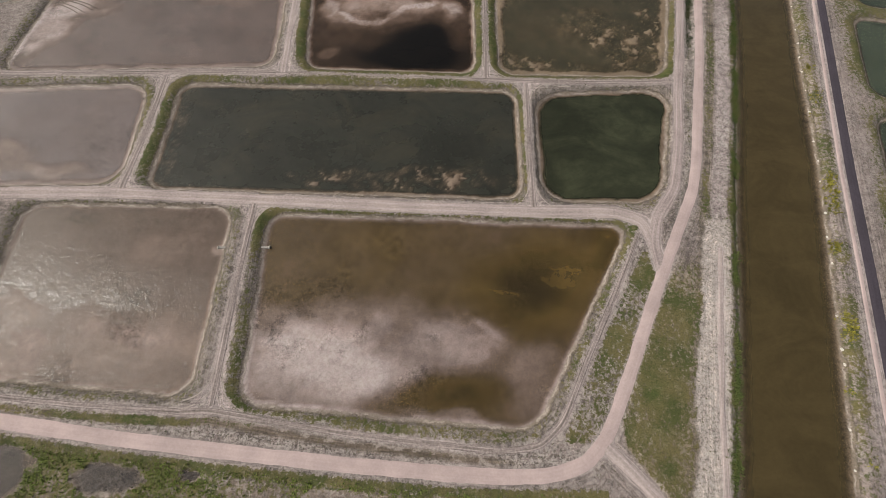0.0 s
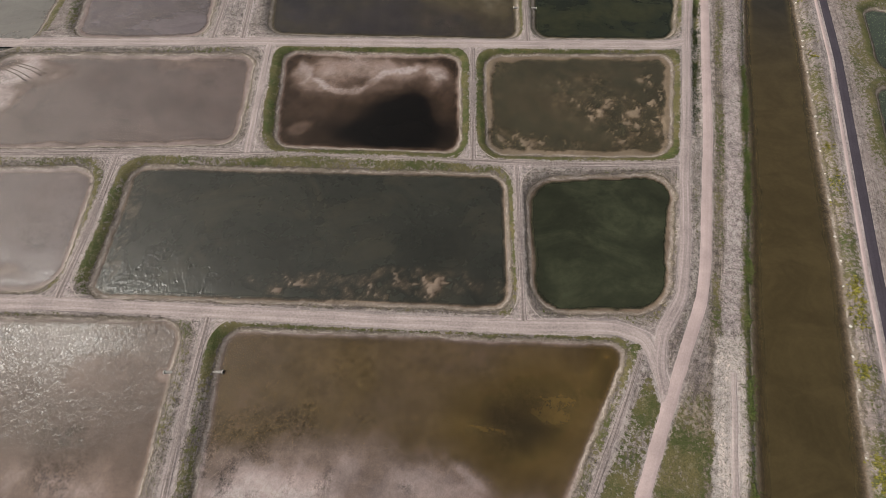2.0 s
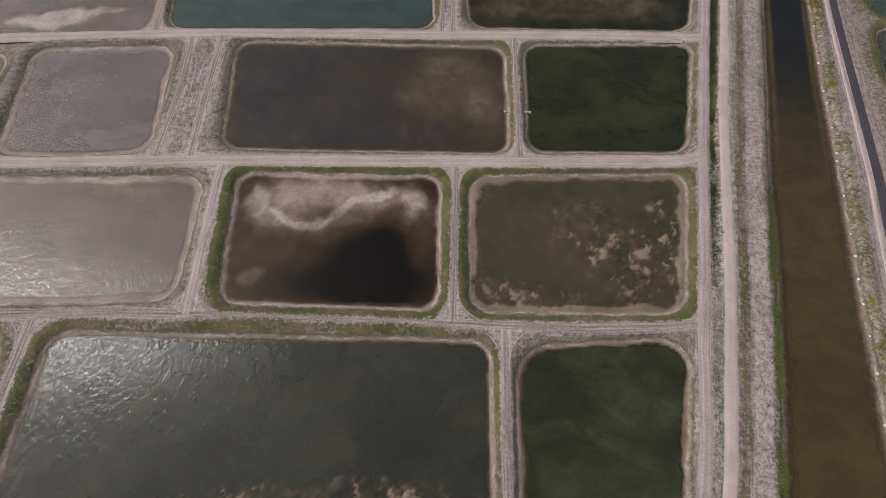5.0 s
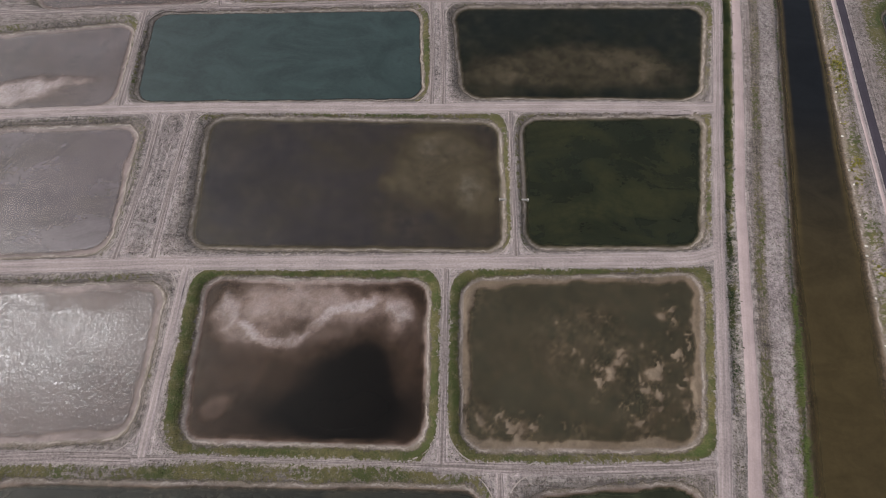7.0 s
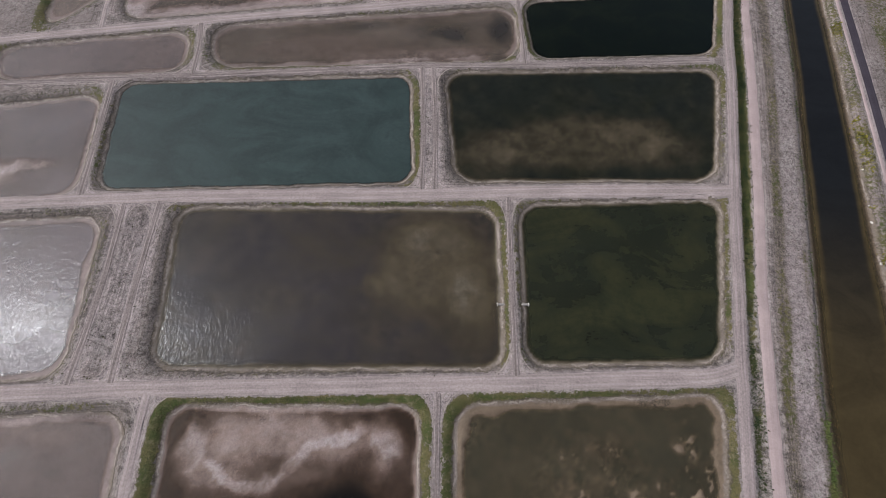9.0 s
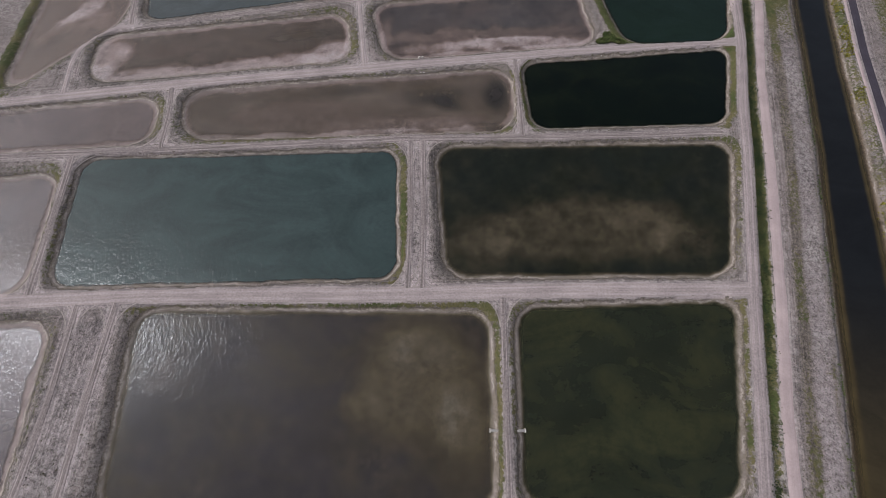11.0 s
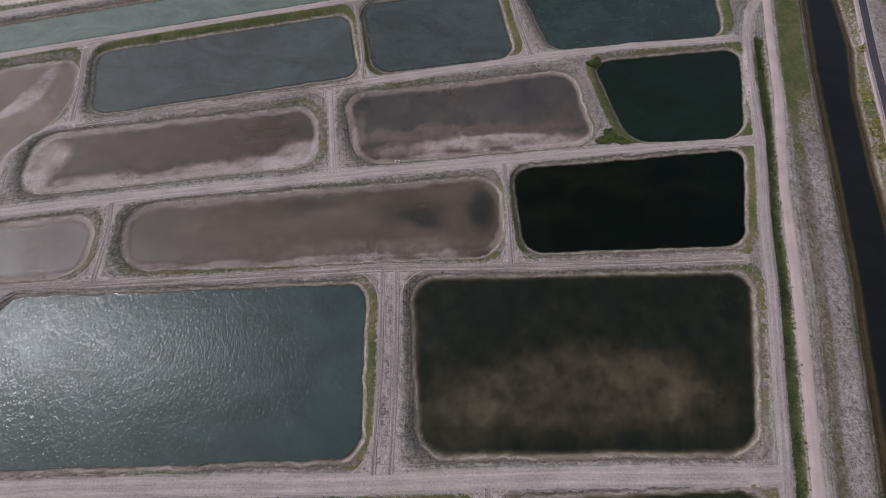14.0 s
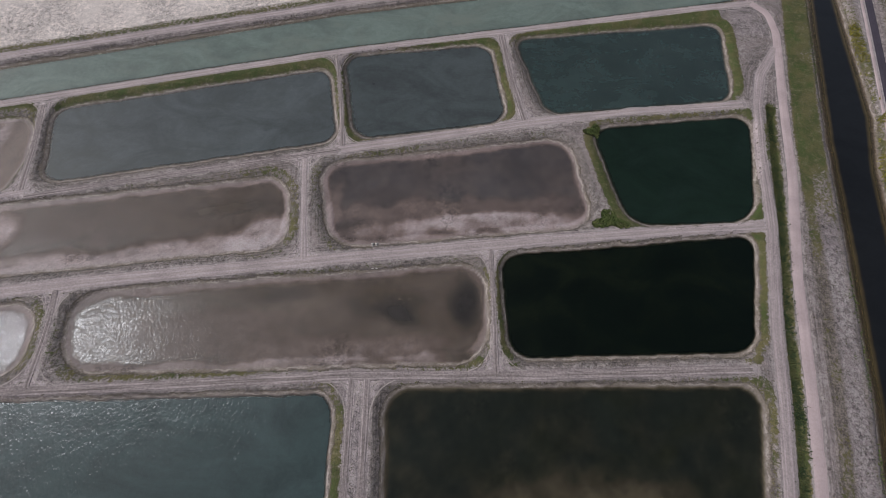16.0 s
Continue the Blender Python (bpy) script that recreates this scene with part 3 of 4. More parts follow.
track(((-84.0, 157.0), (-84.6, 185.0), (-87.5, 213.0)), 2.4, "faint")
track(((-73.0, 157.0), (-75.2, 185.0), (-76.5, 214.0)), 2.4, "faint")
track(((33.6, 162.0), (33.5, 190.0), (33.6, 217.0)), 2.0, "faint")
track(((10.2, 217.0), (9.6, 245.0), (8.0, 271.0)), 2.2, "faint")
track(((6.0, 217.0), (5.4, 245.0), (3.8, 271.0)), 2.0, "faint")
track(((-101.8, 212.0), (-105.0, 235.0), (-108.6, 261.0)), 2.4, "faint")
track(((-80.5, 265.0), (-82.0, 280.0), (-84.5, 292.0)), 2.0, "faint")
track(((42.8, 273.0), (42.2, 290.0), (41.5, 310.0)), 1.8, "faint")
track(((-15.2, 304.0), (-18.5, 322.0), (-21.5, 340.0)), 2.0, "pale")
track(((-9.5, 346.0), (-13.0, 366.0), (-18.0, 389.0)), 1.8, "faint")
track(((54.5, 360.0), (50.0, 380.0), (46.5, 404.0)), 3.0, "faint")
track(((-110.0, 322.0), (-114.0, 340.0), (-119.0, 358.0)), 2.2, "faint")
track(((-122.5, 287.0), (-123.8, 294.0), (-125.3, 301.0), (-125.5, 308.8), (-122.0, 316.5), (-114.2, 321.3), (-108.6, 322.8)), 1.8, "pale")
track(((40.5, -6.5), (44.8, -10.4), (50.4, -16.0), (60.0, -27.0), (85.0, -60.0)), 3.4)
track(((66.0, -24.0), (70.5, 0.0), (75.5, 22.0), (81.5, 46.0)), 1.6)
track(((-63.0, -2.5), (-56.0, -2.0), (-20.0, -6.2), (15.0, -8.6), (25.0, -7.5), (31.0, -2.0), (38.0, 12.0), (52.0, 38.0), (58.0, 50.0)), 1.8, "faint")
track(((-205, 8.0), (-120.0, 0.0), (-90.0, -1.8), (-63.0, -2.5)), 1.6, "faint")


# ---- the ground's form ----
CELL = 0.7
xs = np.concatenate([[-3000, -1500, -800, -500, -350, -270, -235], np.arange(-205, 236, CELL), [260, 300, 380, 520, 800, 1500, 3000]])
ys = np.concatenate([[-3000, -1500, -700, -400, -220, -130, -90], np.arange(-62, 476, CELL), [500, 540, 620, 800, 1100, 1800, 3000]])
GX, GY = np.meshgrid(xs, ys, indexing="ij")
near = ((GX > -206) & (GX < 237) & (GY > -63) & (GY < 477)).astype(float)
H = near * (0.10 * field(GX, GY, 9.0, 1) + 0.07 * field(GX, GY, 2.4, 2, 2))
SOIL = np.zeros((*GX.shape, 3))
SOIL[:] = (0.205, 0.174, 0.153)
tone = field(GX, GY, 40.0, 3)[..., None]
SOIL *= 1 + 0.2 * tone
GRASS = 0.16 + 0.12 * field(GX, GY, 30.0, 4)
SALT = 0.24 + 0.36 * field(GX, GY, 11.0, 6, 4, 0.6)
ROUGH = 0.38 + 0.45 * field(GX, GY, 10.0, 7, 4, 0.6)
DULL = np.full(GX.shape, 0.92)
EDGE = 0.45 * field(GX, GY, 7.0, 8, 3) + 0.22 * field(GX, GY, 1.8, 9, 2)
BELONGS = np.full(GX.shape, -1)
SHORE = np.full(GX.shape, -8.0)
VERGE = np.full(GX.shape, 8.0)


def blend(array, value, k):
    array += (np.asarray(value) - array) * (k[..., None] if array.ndim == 3 else k)


def lower(k, value):
    """Cut the ground down to value where k is true."""
    H[k] = np.minimum(H, value)[k]


def across_between(west, east):
    w = np.interp(GY, [p[1] for p in west], [p[0] for p in west])
    e = np.interp(GY, [p[1] for p in east], [p[0] for p in east])
    return w, e


cw, ce = across_between(CANAL_WEST, CANAL_EAST)
CANAL = np.minimum(GX - cw, ce - GX) + 0.55 * EDGE
ns = np.interp(GX, [p[0] for p in NORTH_SOUTH_EDGE], [p[1] for p in NORTH_SOUTH_EDGE])
nn = np.interp(GX, [p[0] for p in NORTH_NORTH_EDGE], [p[1] for p in NORTH_NORTH_EDGE])
NORTH = np.where(GX < 150, np.minimum(GY - ns, nn - GY), -50) + 0.4 * EDGE
for inner in (CANAL, NORTH):
    inner[near == 0] = -50
    H[...] = np.where(inner > -3.0, np.minimum(H, np.where(inner < 0, -1.5 * step(inner, -3.0, 0.0), -1.5 - (1.3 + 1.6 * step(GY, 100.0, 270.0)) * step(inner, 0.0, 4.0))), H)
    blend(SOIL, (0.16, 0.125, 0.085), step(inner, -1.2, 0.0))
    GRASS *= 1 - step(inner, -0.5, 0.2)
    SALT *= 1 - step(inner, -1.0, 0.0)
# reedy western bank, sandy spoil strip, weedy eastern bank
out = cw - GX
bank = step(out, -0.2, 1.0) * (1 - step(out, 2.6, 5.5))
blend(GRASS, 0.62 + 0.3 * field(GX, GY, 18.0, 70) - 0.42 * step(GY, 100.0, 180.0) + 0.42 * step(GY, 320.0, 400.0), bank * near)
spoil = step(out, 2.6, 4.4) * (1 - step(out, 12.0, 14.0)) * near
wander = out + 1.1 * field(GX, GY, 16.0, 69, 4, 0.6)
centre = step(wander, 3.2, 4.6) * (1 - step(wander, 8.6, 10.2)) * (1 - 0.65 * step(GY, 310.0, 360.0))
blend(SOIL, np.array((0.17, 0.145, 0.115)), spoil * 0.9)
# pale strip; dimmer light further north is put into its colour
blend(SOIL, np.array((0.36, 0.31, 0.29)) * (1 - 0.15 * step(GY, 100.0, 180.0) - 0.25 * step(GY, 210.0, 280.0))[..., None], spoil * centre * (0.85 + 0.3 * field(GX, GY, 18.0, 71, 3)).clip(0, 1))
blend(SALT, (0.45 + 0.5 * field(GX, GY, 14.0, 71)) * centre, spoil)
blend(ROUGH, 0.62 + 0.4 * field(GX, GY, 7.0, 68, 4, 0.6), spoil)
blend(GRASS, 0.46 + 0.42 * field(GX, GY, 10.0, 72, 4) - 0.42 * centre + 0.45 * step(GY, 310.0, 360.0), spoil)
far = GX - ce
verge = step(far, 0.0, 1.0) * (1 - step(far, 4.0, 8.0)) * near
blend(GRASS, 0.5 + 0.3 * field(GX, GY, 8.0, 73), verge)
waste = step(far, 4.0, 7.0) * (1 - step(far, 9.0, 12.0)) * near
blend(SOIL, (0.27, 0.235, 0.215), waste)
blend(GRASS, 0.22 + 0.2 * field(GX, GY, 8.0, 74), waste)
beyond = step(far, 14.0, 18.0)
blend(GRASS, 0.5 + 0.35 * field(GX, GY, 14.0, 75), beyond * near)
# triangle of rough pasture between the gravel road and the canal
line = np.interp(GY, [-60.0, -16.0, -7.0, 0.0, 12.9, 34.6, 53.0, 65.5], [86.0, 51.0, 43.5, 43.2, 49.8, 61.2, 71.0, 77.6])
edge = np.interp(GY, [-60.0, 0.0, 54.0], [46.0, 63.5, 77.5])
edge = edge + 2.2 * field(GX, GY, 10.0, 89, 4, 0.6)
pasture = step(GX, line + 1.6, line + 3.0) * (1 - step(GX, edge - 1.5, edge + 1.0)) * (1 - step(GY, 34.0, 46.0))
blend(GRASS, 0.66 + 0.42 * field(GX, GY, 11.0, 76, 4, 0.6), pasture)
blend(SOIL, (0.165, 0.135, 0.09), pasture)
bare = step(GX, edge, edge + 1.5) * (1 - step(GX, cw - 4.5, cw - 2.5)) * (1 - step(GY, 52.0, 58.0)) * near
blend(SOIL, (0.43, 0.385, 0.33), bare)
blend(SALT, 0.7, bare)
blend(GRASS, 0.16 + 0.4 * field(GX, GY, 5.0, 77), bare)
strip = (GX < line - 1.0) * step(GX, np.interp(GY, [-4.0, 52.0], [27.0, 58.0]) + 3.0, np.interp(GY, [-4.0, 52.0], [27.0, 58.0]) + 5.0) * (GY > -6) * (GY < 44)
blend(GRASS, 0.55 + 0.4 * field(GX, GY, 9.0, 78), strip * 1.0)
blend(SALT, 0.5, strip * 1.0)
# ditch between the levee road and the gravel road
mid = [((a + c) / 2, b) for (a, b), (c, _) in zip(LEVEE_ROAD[6:16], [(np.interp(b, [p[1] for p in GRAVEL_ROAD[11:]], [p[0] for p in GRAVEL_ROAD[11:]]), b) for _, b in LEVEE_ROAD[6:16]])]
d_ditch = off_road(tuple(mid))
ditch = 1 - step(d_ditch + 0.4 * EDGE, 0.8, 2.4)
H -= 0.7 * ditch
blend(GRASS, 0.62 + 0.5 * field(GX, GY, 9.0, 79) + 0.4 * step(GY, 180.0, 230.0), ditch)
blend(SOIL, (0.15, 0.135, 0.115), ditch)
wild = (GX > np.interp(GY, [40, 66, 125, 165], [63.0, 74.0, 86.0, 96.0])) * (GX < np.interp(GY, [40, 66, 125, 165], [64.0, 77.0, 92.0, 101.0])) * (GY > 40) * (GY < 165)
blend(ROUGH, 1.0, wild * 0.9)
blend(SALT, 0.45 + 0.4 * field(GX, GY, 8.0, 81), wild * 0.9)
blend(SOIL, (0.17, 0.15, 0.13), wild * 0.8)
blend(GRASS, 0.3 + 0.3 * field(GX, GY, 7.0, 80), wild * 0.9)
# marsh south of the road
south_line = np.interp(GX, [p[0] for p in GRAVEL_ROAD[:9]], [p[1] for p in GRAVEL_ROAD[:9]])
below = south_line - GY
marsh = step(below, 3.0, 5.5) * (1 - step(GX, 22.0, 40.0)) * near
MARSH = np.where(marsh > 0.9, 1, 0)
pools = step(field(GX, GY, 17.0, 83, 3), 0.12, 0.38) * (1 - step(GX, -52.0, -40.0)) * (GY < -26)
for px, py, rx, ry in ((-101.0, -15.5, 8.0, 6.0), (-75.0, -17.0, 8.0, 3.2), (-57.0, -15.5, 2.5, 1.6)):
    pools = np.maximum(pools, 1 - step(np.hypot((GX - px) / rx, (GY - py) / ry) + 0.9 * EDGE + 0.25 * field(GX, GY, 5.0, 82), 0.75, 1.15))
H[...] = H - marsh * (0.35 + 0.75 * pools)
blend(GRASS, 0.72 + 0.55 * field(GX, GY, 9.0, 84, 4) - 0.35 * step(GX, -55.0, -30.0) * step(field(GX, GY, 9.0, 85), -0.3, 0.2), marsh * (1 - pools))
blend(GRASS, 0.0, marsh * pools)
blend(SOIL, (0.17, 0.14, 0.11), marsh)
verge = step(below, 2.0, 3.0) * (1 - step(below, 4.0, 6.0)) * near
blend(GRASS, 0.75, verge * (GX < 40))
rough_edge = step(below, -8.0, -3.0) * (1 - step(below, -3.0, -1.5)) * (GX < 35) * near
blend(SALT, 0.7, rough_edge)
blend(ROUGH, 0.9, rough_edge)
front = np.interp(GX, [-205, -120, -90, -63, -56, -20, 15, 22], [8.0, 0.0, -1.8, -2.5, -2.0, -6.2, -8.6, -8.4]) - GY
flat = step(front, 0.8, 1.7) * (1 - step(front, 2.8, 3.8)) * step(-GX, -22.0, -12.0) * (GX > -200) * near
blend(SOIL, (0.125, 0.1, 0.07), 0.85 * flat)
blend(GRASS, 0.42 + 0.4 * field(GX, GY, 16.0, 91, 3) + 0.3 * step(-GX, 50.0, 75.0), flat)
blend(SALT, 0.0, flat)
blend(ROUGH, 0.25, flat)
# pale dry field north of the canal
field_north = step(GY - nn, 8.0, 12.0)
blend(SOIL, np.array((0.62, 0.56, 0.475)) * (1 + 0.16 * field(GX, GY, 16.0, 87, 4, 0.6))[..., None], field_north)
blend(GRASS, 0.05 + 0.12 * field(GX, GY, 14.0, 88), field_north)
blend(GRASS, 0.6, step(GY - nn, 5.0, 7.0) * (1 - step(GY - nn, 9.0, 12.0)) * near)
north_bank = step(ns - GY, 4.0, 5.5) * (1 - step(ns - GY, 9.0, 13.0)) * (GX < 140) * near
blend(GRASS, 1.15, north_bank)
# low weedy levee with an overgrown track
weedy = step(GY, 103.0, 105.0) * (1 - step(GY, 110.0, 112.0)) * step(GX, -58.0, -48.0) * (1 - step(GX, 8.0, 16.0)) * near
blend(SOIL, (0.15, 0.125, 0.09), 0.8 * weedy)
blend(GRASS, 0.38 + 0.4 * field(GX, GY * 3.0, 9.0, 92, 4, 0.6), weedy)
# worn aprons of bare earth where berms are wide
for ax, ay, rx, ry in ((-80.0, 185.0, 10.0, 26.0), (8.0, 245.0, 7.0, 26.0), (152.0, 418.0, 10.0, 10.0), (60.0, 50.0, 5.0, 5.0)):
    k = 1 - step(np.maximum(np.abs(GX - ax) / rx, np.abs(GY - ay) / ry), 0.7, 1.0)
    blend(SOIL, (0.27, 0.235, 0.215), k * 0.8)
    blend(GRASS, 0.0, k)
    blend(ROUGH, 0.6, k)


for number, p in enumerate(PONDS):
    d = inside_quad(GX, GY, p["corners"], p["radius"]) + EDGE
    zone = (d > -8) & (near > 0)
    x, y, dd = GX[zone], GY[zone], d[zone]
    c = np.array(p["corners"])
    south = np.abs((x - c[0, 0]) * (c[1, 1] - c[0, 1]) - (y - c[0, 1]) * (c[1, 0] - c[0, 0])) / np.hypot(*(c[1] - c[0]))
    north = np.abs((x - c[3, 0]) * (c[2, 1] - c[3, 1]) - (y - c[3, 1]) * (c[2, 0] - c[3, 0])) / np.hypot(*(c[2] - c[3]))
    west = np.abs((x - c[0, 0]) * (c[3, 1] - c[0, 1]) - (y - c[0, 1]) * (c[3, 0] - c[0, 0])) / np.hypot(*(c[3] - c[0]))
    east = np.abs((x - c[1, 0]) * (c[2, 1] - c[1, 1]) - (y - c[1, 1]) * (c[2, 0] - c[1, 0])) / np.hypot(*(c[2] - c[1]))
    sides = np.stack([1 / (s + 1.0) ** 2 for s in (south, east, north, west)])
    green = (sides * np.array(p["banks"])[:, None]).sum(0) / sides.sum(0)
    # bank down to the water's edge, shelf, then the bed
    bank = np.where(dd < 0, LEVEL * np.clip((dd + 3.1) / 3.1, 0, 1) ** 1.2, LEVEL)
    bed = LEVEL + 0.9 + p["floor"] + 0.12 * field(x, y, 22.0, 20 + number) + p["rough_bed"] * 0.3 * field(x, y, 4.0, 21 + number, 4, 0.65)
    shelf = p["shelf"] * np.clip(0.75 + 1.3 * field(x, y, 10.0, 24 + number, 4, 0.65), 0.1, 2.2)
    fall = step(dd, shelf, shelf + 1.2)
    lip = LEVEL + (0.10 if p["shelf"] else -0.03) - 0.02 * dd
    bed = lip + (bed - lip) * fall
    white, raised = np.zeros(dd.shape), np.zeros(dd.shape)
    for bx, by, rx, ry, turn, rise, salt in p["bars"]:
        cs, sn = math.cos(radians(turn)), math.sin(radians(turn))
        bend = 3.4 if rise > 0 else 1.6
        wx, wy = x + bend * field(x, y, 9.0, 31, 5, 0.6), y + bend * field(x, y, 9.0, 37, 5, 0.6)
        u, v = ((wx - bx) * cs + (wy - by) * sn) / rx, ((wy - by) * cs - (wx - bx) * sn) / ry
        k = 1 - step(np.sqrt(u * u + v * v), 0.5 if rise > 0 else 0.1, 1.2)
        bed = bed + rise * k if rise < 0 else bed + rise * k * (1 - 0.5 * p["ragged"] + p["ragged"] * field(x, y, 3.2 if p["ragged"] > 1 else 4.5, 33, 4, 0.8))
        white = np.maximum(white, salt * step(k, 0.25, 0.8))
    for fx, fy, rx, ry, rise in p["flecks"]:
        k = 1 - step(np.hypot((x - fx) / rx, (y - fy) / ry), 0.4, 1.1)
        bed = bed + rise * k * step(field(x, y, 2.6, 57, 4, 0.75), 0.18, 0.42)
    over = bed - LEVEL
    bed = LEVEL + np.where(over > -0.3, (0.45 if p["ragged"] < 1 else 1.0) * over, over + (0.165 if p["ragged"] < 1 else 0.0))
    bed = np.where(bed > LEVEL - 0.1, bed + 0.07 * field(x, y, 6.0, 36, 4, 0.65), bed)
    bed = np.minimum(bed, LEVEL + 0.32 + 0.06 * field(x, y, 3.0, 35, 3))
    H[zone] = np.minimum(H[zone], np.where(dd < 0, bank, bed))
    inner = dd > -0.4
    soil = SOIL[zone]
    k = step(dd, -0.9, 0.3)[:, None]
    drift = (1 + 0.26 * field(x, y, 14.0, 40 + number, 4) + 0.2 * field(x, y, 3.5, 42 + number, 3, 0.7) + 0.14 * field(x * 0.22, y, 2.2, 41 + number, 3, 0.7))[:, None]
    soil += (np.array(p["mud"]) * drift - soil) * k
    wet = (1 - step(H[zone], LEVEL - 0.02, LEVEL + 0.16))[:, None] * k
    soil *= 1 - np.array((0.32, 0.345, 0.36)) * wet
    SOIL[zone] = soil
    dry = step(H[zone], LEVEL + 0.0, LEVEL + 0.24)
    pale = (white * dry * (0.7 + 0.45 * field(x, y, 7.0, 45, 4, 0.7) + 0.25 * field(x * 0.2, y, 1.8, 46, 2)))[:, None]
    soil = SOIL[zone]
    soil += (np.array((0.37, 0.315, 0.29)) - soil) * np.clip(pale, 0, 0.9)
    SOIL[zone] = soil
    SALT[zone] = np.where(inner, 0.35 * white * dry, SALT[zone] * (1 - step(dd, -2.5, -0.5)))
    ROUGH[zone] = np.where(inner, 0.1 + 0.45 * step(field(x, y, 12.0, 47, 4, 0.65), 0.15, 0.55), ROUGH[zone])
    slope = step(dd, -4.8, -3.4) * (1 - step(dd, -0.9, -0.3))
    soil = SOIL[zone]
    soil += (np.array((0.132, 0.114, 0.094)) - soil) * (0.75 * slope)[:, None]
    beach = step(dd, -0.9, -0.5) * (1 - step(dd, -0.3, 0.1)) * (0.5 + 0.6 * field(x, y, 8.0, 90))
    soil += (np.array((0.34, 0.295, 0.255)) - soil) * np.clip(beach, 0, 1)[:, None]
    SOIL[zone] = soil
    rim = step(dd, -5.2, -3.8) * (1 - step(dd, -1.3, -0.8))
    patch = green - 0.04 + 0.34 * field(x, y, 15.0, 50 + number, 4, 0.6)
    patch = patch - 0.1 * (x < -60)
    SHORE[zone] = np.maximum(SHORE[zone], dd)
    GRASS[zone] = np.where(inner, 0, GRASS[zone] * (1 - rim) + rim * patch)
    DULL[zone] = np.where(inner, 0.6, DULL[zone])
    BELONGS[zone & (d > -1.2)] = number

# earth roads lie pressed into the banks
def press(path, width, soil, k=1.0):
    d = off_road(path) + 0.5 * EDGE
    on = (1 - step(d, width / 2 + 0.2, width / 2 + 1.2)) * near * (BELONGS < 0)
    blend(H, -0.09, on)
    dust = (1 - step(d, width / 2 - 0.4, width / 2 + 1.0)) * k
    blend(SOIL, soil, dust * near * (BELONGS < 0))
    GRASS[...] = GRASS * (1 - dust)
    ROUGH[...] = ROUGH * (1 - dust)
    VERGE[...] = np.minimum(VERGE, d - width / 2)


PALE = (0.34, 0.295, 0.27)
for path, width, kind in TRACKS:
    press(path, width, PALE, 0.85 if kind == "pale" else 0.6)
press(GRAVEL_ROAD, 3.3, PALE, 0.6)
press(LEVEE_ROAD, 3.6, PALE, 0.8)
press(ASPHALT, 4.6, PALE, 0.4)
SHORE = np.maximum(SHORE, np.maximum(CANAL, NORTH))

# worn fans where the tracks on the cross levees run out into the long ones
LONG = [p for p, w, _ in TRACKS if abs(p[-1][0] - p[0][0]) > 60]
FANS = []
for path, width, _ in TRACKS:
    if path in LONG or len(path) > 4 or path[0][1] < -5:
        continue
    for (ex, ey), (bx, by) in ((path[0], path[1]), (path[-1], path[-2])):
        gap, line = min(((float(beside(np.array(ex), np.array(ey), p)[0]), p) for p in LONG), key=lambda q: q[0])
        if gap > 6:
            continue
        yr = float(np.interp(ex, [q[0] for q in line], [q[1] for q in line]))
        slope = float(np.interp(ex + 4, [q[0] for q in line], [q[1] for q in line])) - yr
        run, turn = math.hypot(4, slope), math.hypot(bx - ex, by - yr)
        FANS.append((ex, yr, (bx - ex) / turn, (by - yr) / turn, 4 / run, slope / run, width))
for ex, ey, ux, uy, rx, ry, width in FANS:
    u, v = (GX - ex) * ux + (GY - ey) * uy, (GX - ex) * uy - (GY - ey) * ux
    half = width / 2 + 5.5 * np.clip(1 - u / 9.0, 0, 1.2) ** 1.8
    k = step(half - np.abs(v) + 0.8 * EDGE, -0.6, 0.8) * step(u, -1.5, 0.0) * (1 - step(u, 8.0, 11.0)) * (BELONGS < 0) * near
    blend(SOIL, np.array((0.35, 0.30, 0.275)), 0.8 * k)
    GRASS *= 1 - k
    blend(ROUGH, 0.45, 0.7 * k)

SOIL *= np.array((1.0, 0.968, 1.03))


def height(x, y):
    """The ground's height at places on the plan."""
    i = np.clip(np.searchsorted(xs, x) - 1, 0, len(xs) - 2)
    j = np.clip(np.searchsorted(ys, y) - 1, 0, len(ys) - 2)
    a, b = (x - xs[i]) / (xs[i + 1] - xs[i]), (y - ys[j]) / (ys[j + 1] - ys[j])
    return (H[i, j] * (1 - a) + H[i + 1, j] * a) * (1 - b) + (H[i, j + 1] * (1 - a) + H[i + 1, j + 1] * a) * b


def sheet(name, verts, quads, material, floats=(), colors=()):
    """A smooth mesh object from arrays, with values on its vertices."""
    me = bpy.data.meshes.new(name)
    me.vertices.add(len(verts))
    me.vertices.foreach_set("co", np.asarray(verts, np.float32).ravel())
    n = quads.shape[1]
    me.loops.add(quads.size)
    me.loops.foreach_set("vertex_index", quads.astype(np.int32).ravel())
    me.polygons.add(len(quads))
    me.polygons.foreach_set("loop_start", np.arange(0, quads.size, n, dtype=np.int32))
    me.polygons.foreach_set("loop_total", np.full(len(quads), n, np.int32))
    me.polygons.foreach_set("use_smooth", np.ones(len(quads), bool))
    for key, values in floats:
        me.attributes.new(key, "FLOAT", "POINT").data.foreach_set("value", np.asarray(values, np.float32).ravel())
    for key, values in colors:
        rgba = np.concatenate([np.asarray(values, np.float32).reshape(-1, 3), np.ones((len(verts), 1), np.float32)], 1)
        me.attributes.new(key, "FLOAT_COLOR", "POINT").data.foreach_set("color", rgba.ravel())
    me.update()
    me.validate()
    me.materials.append(material)
    return new(name, me)


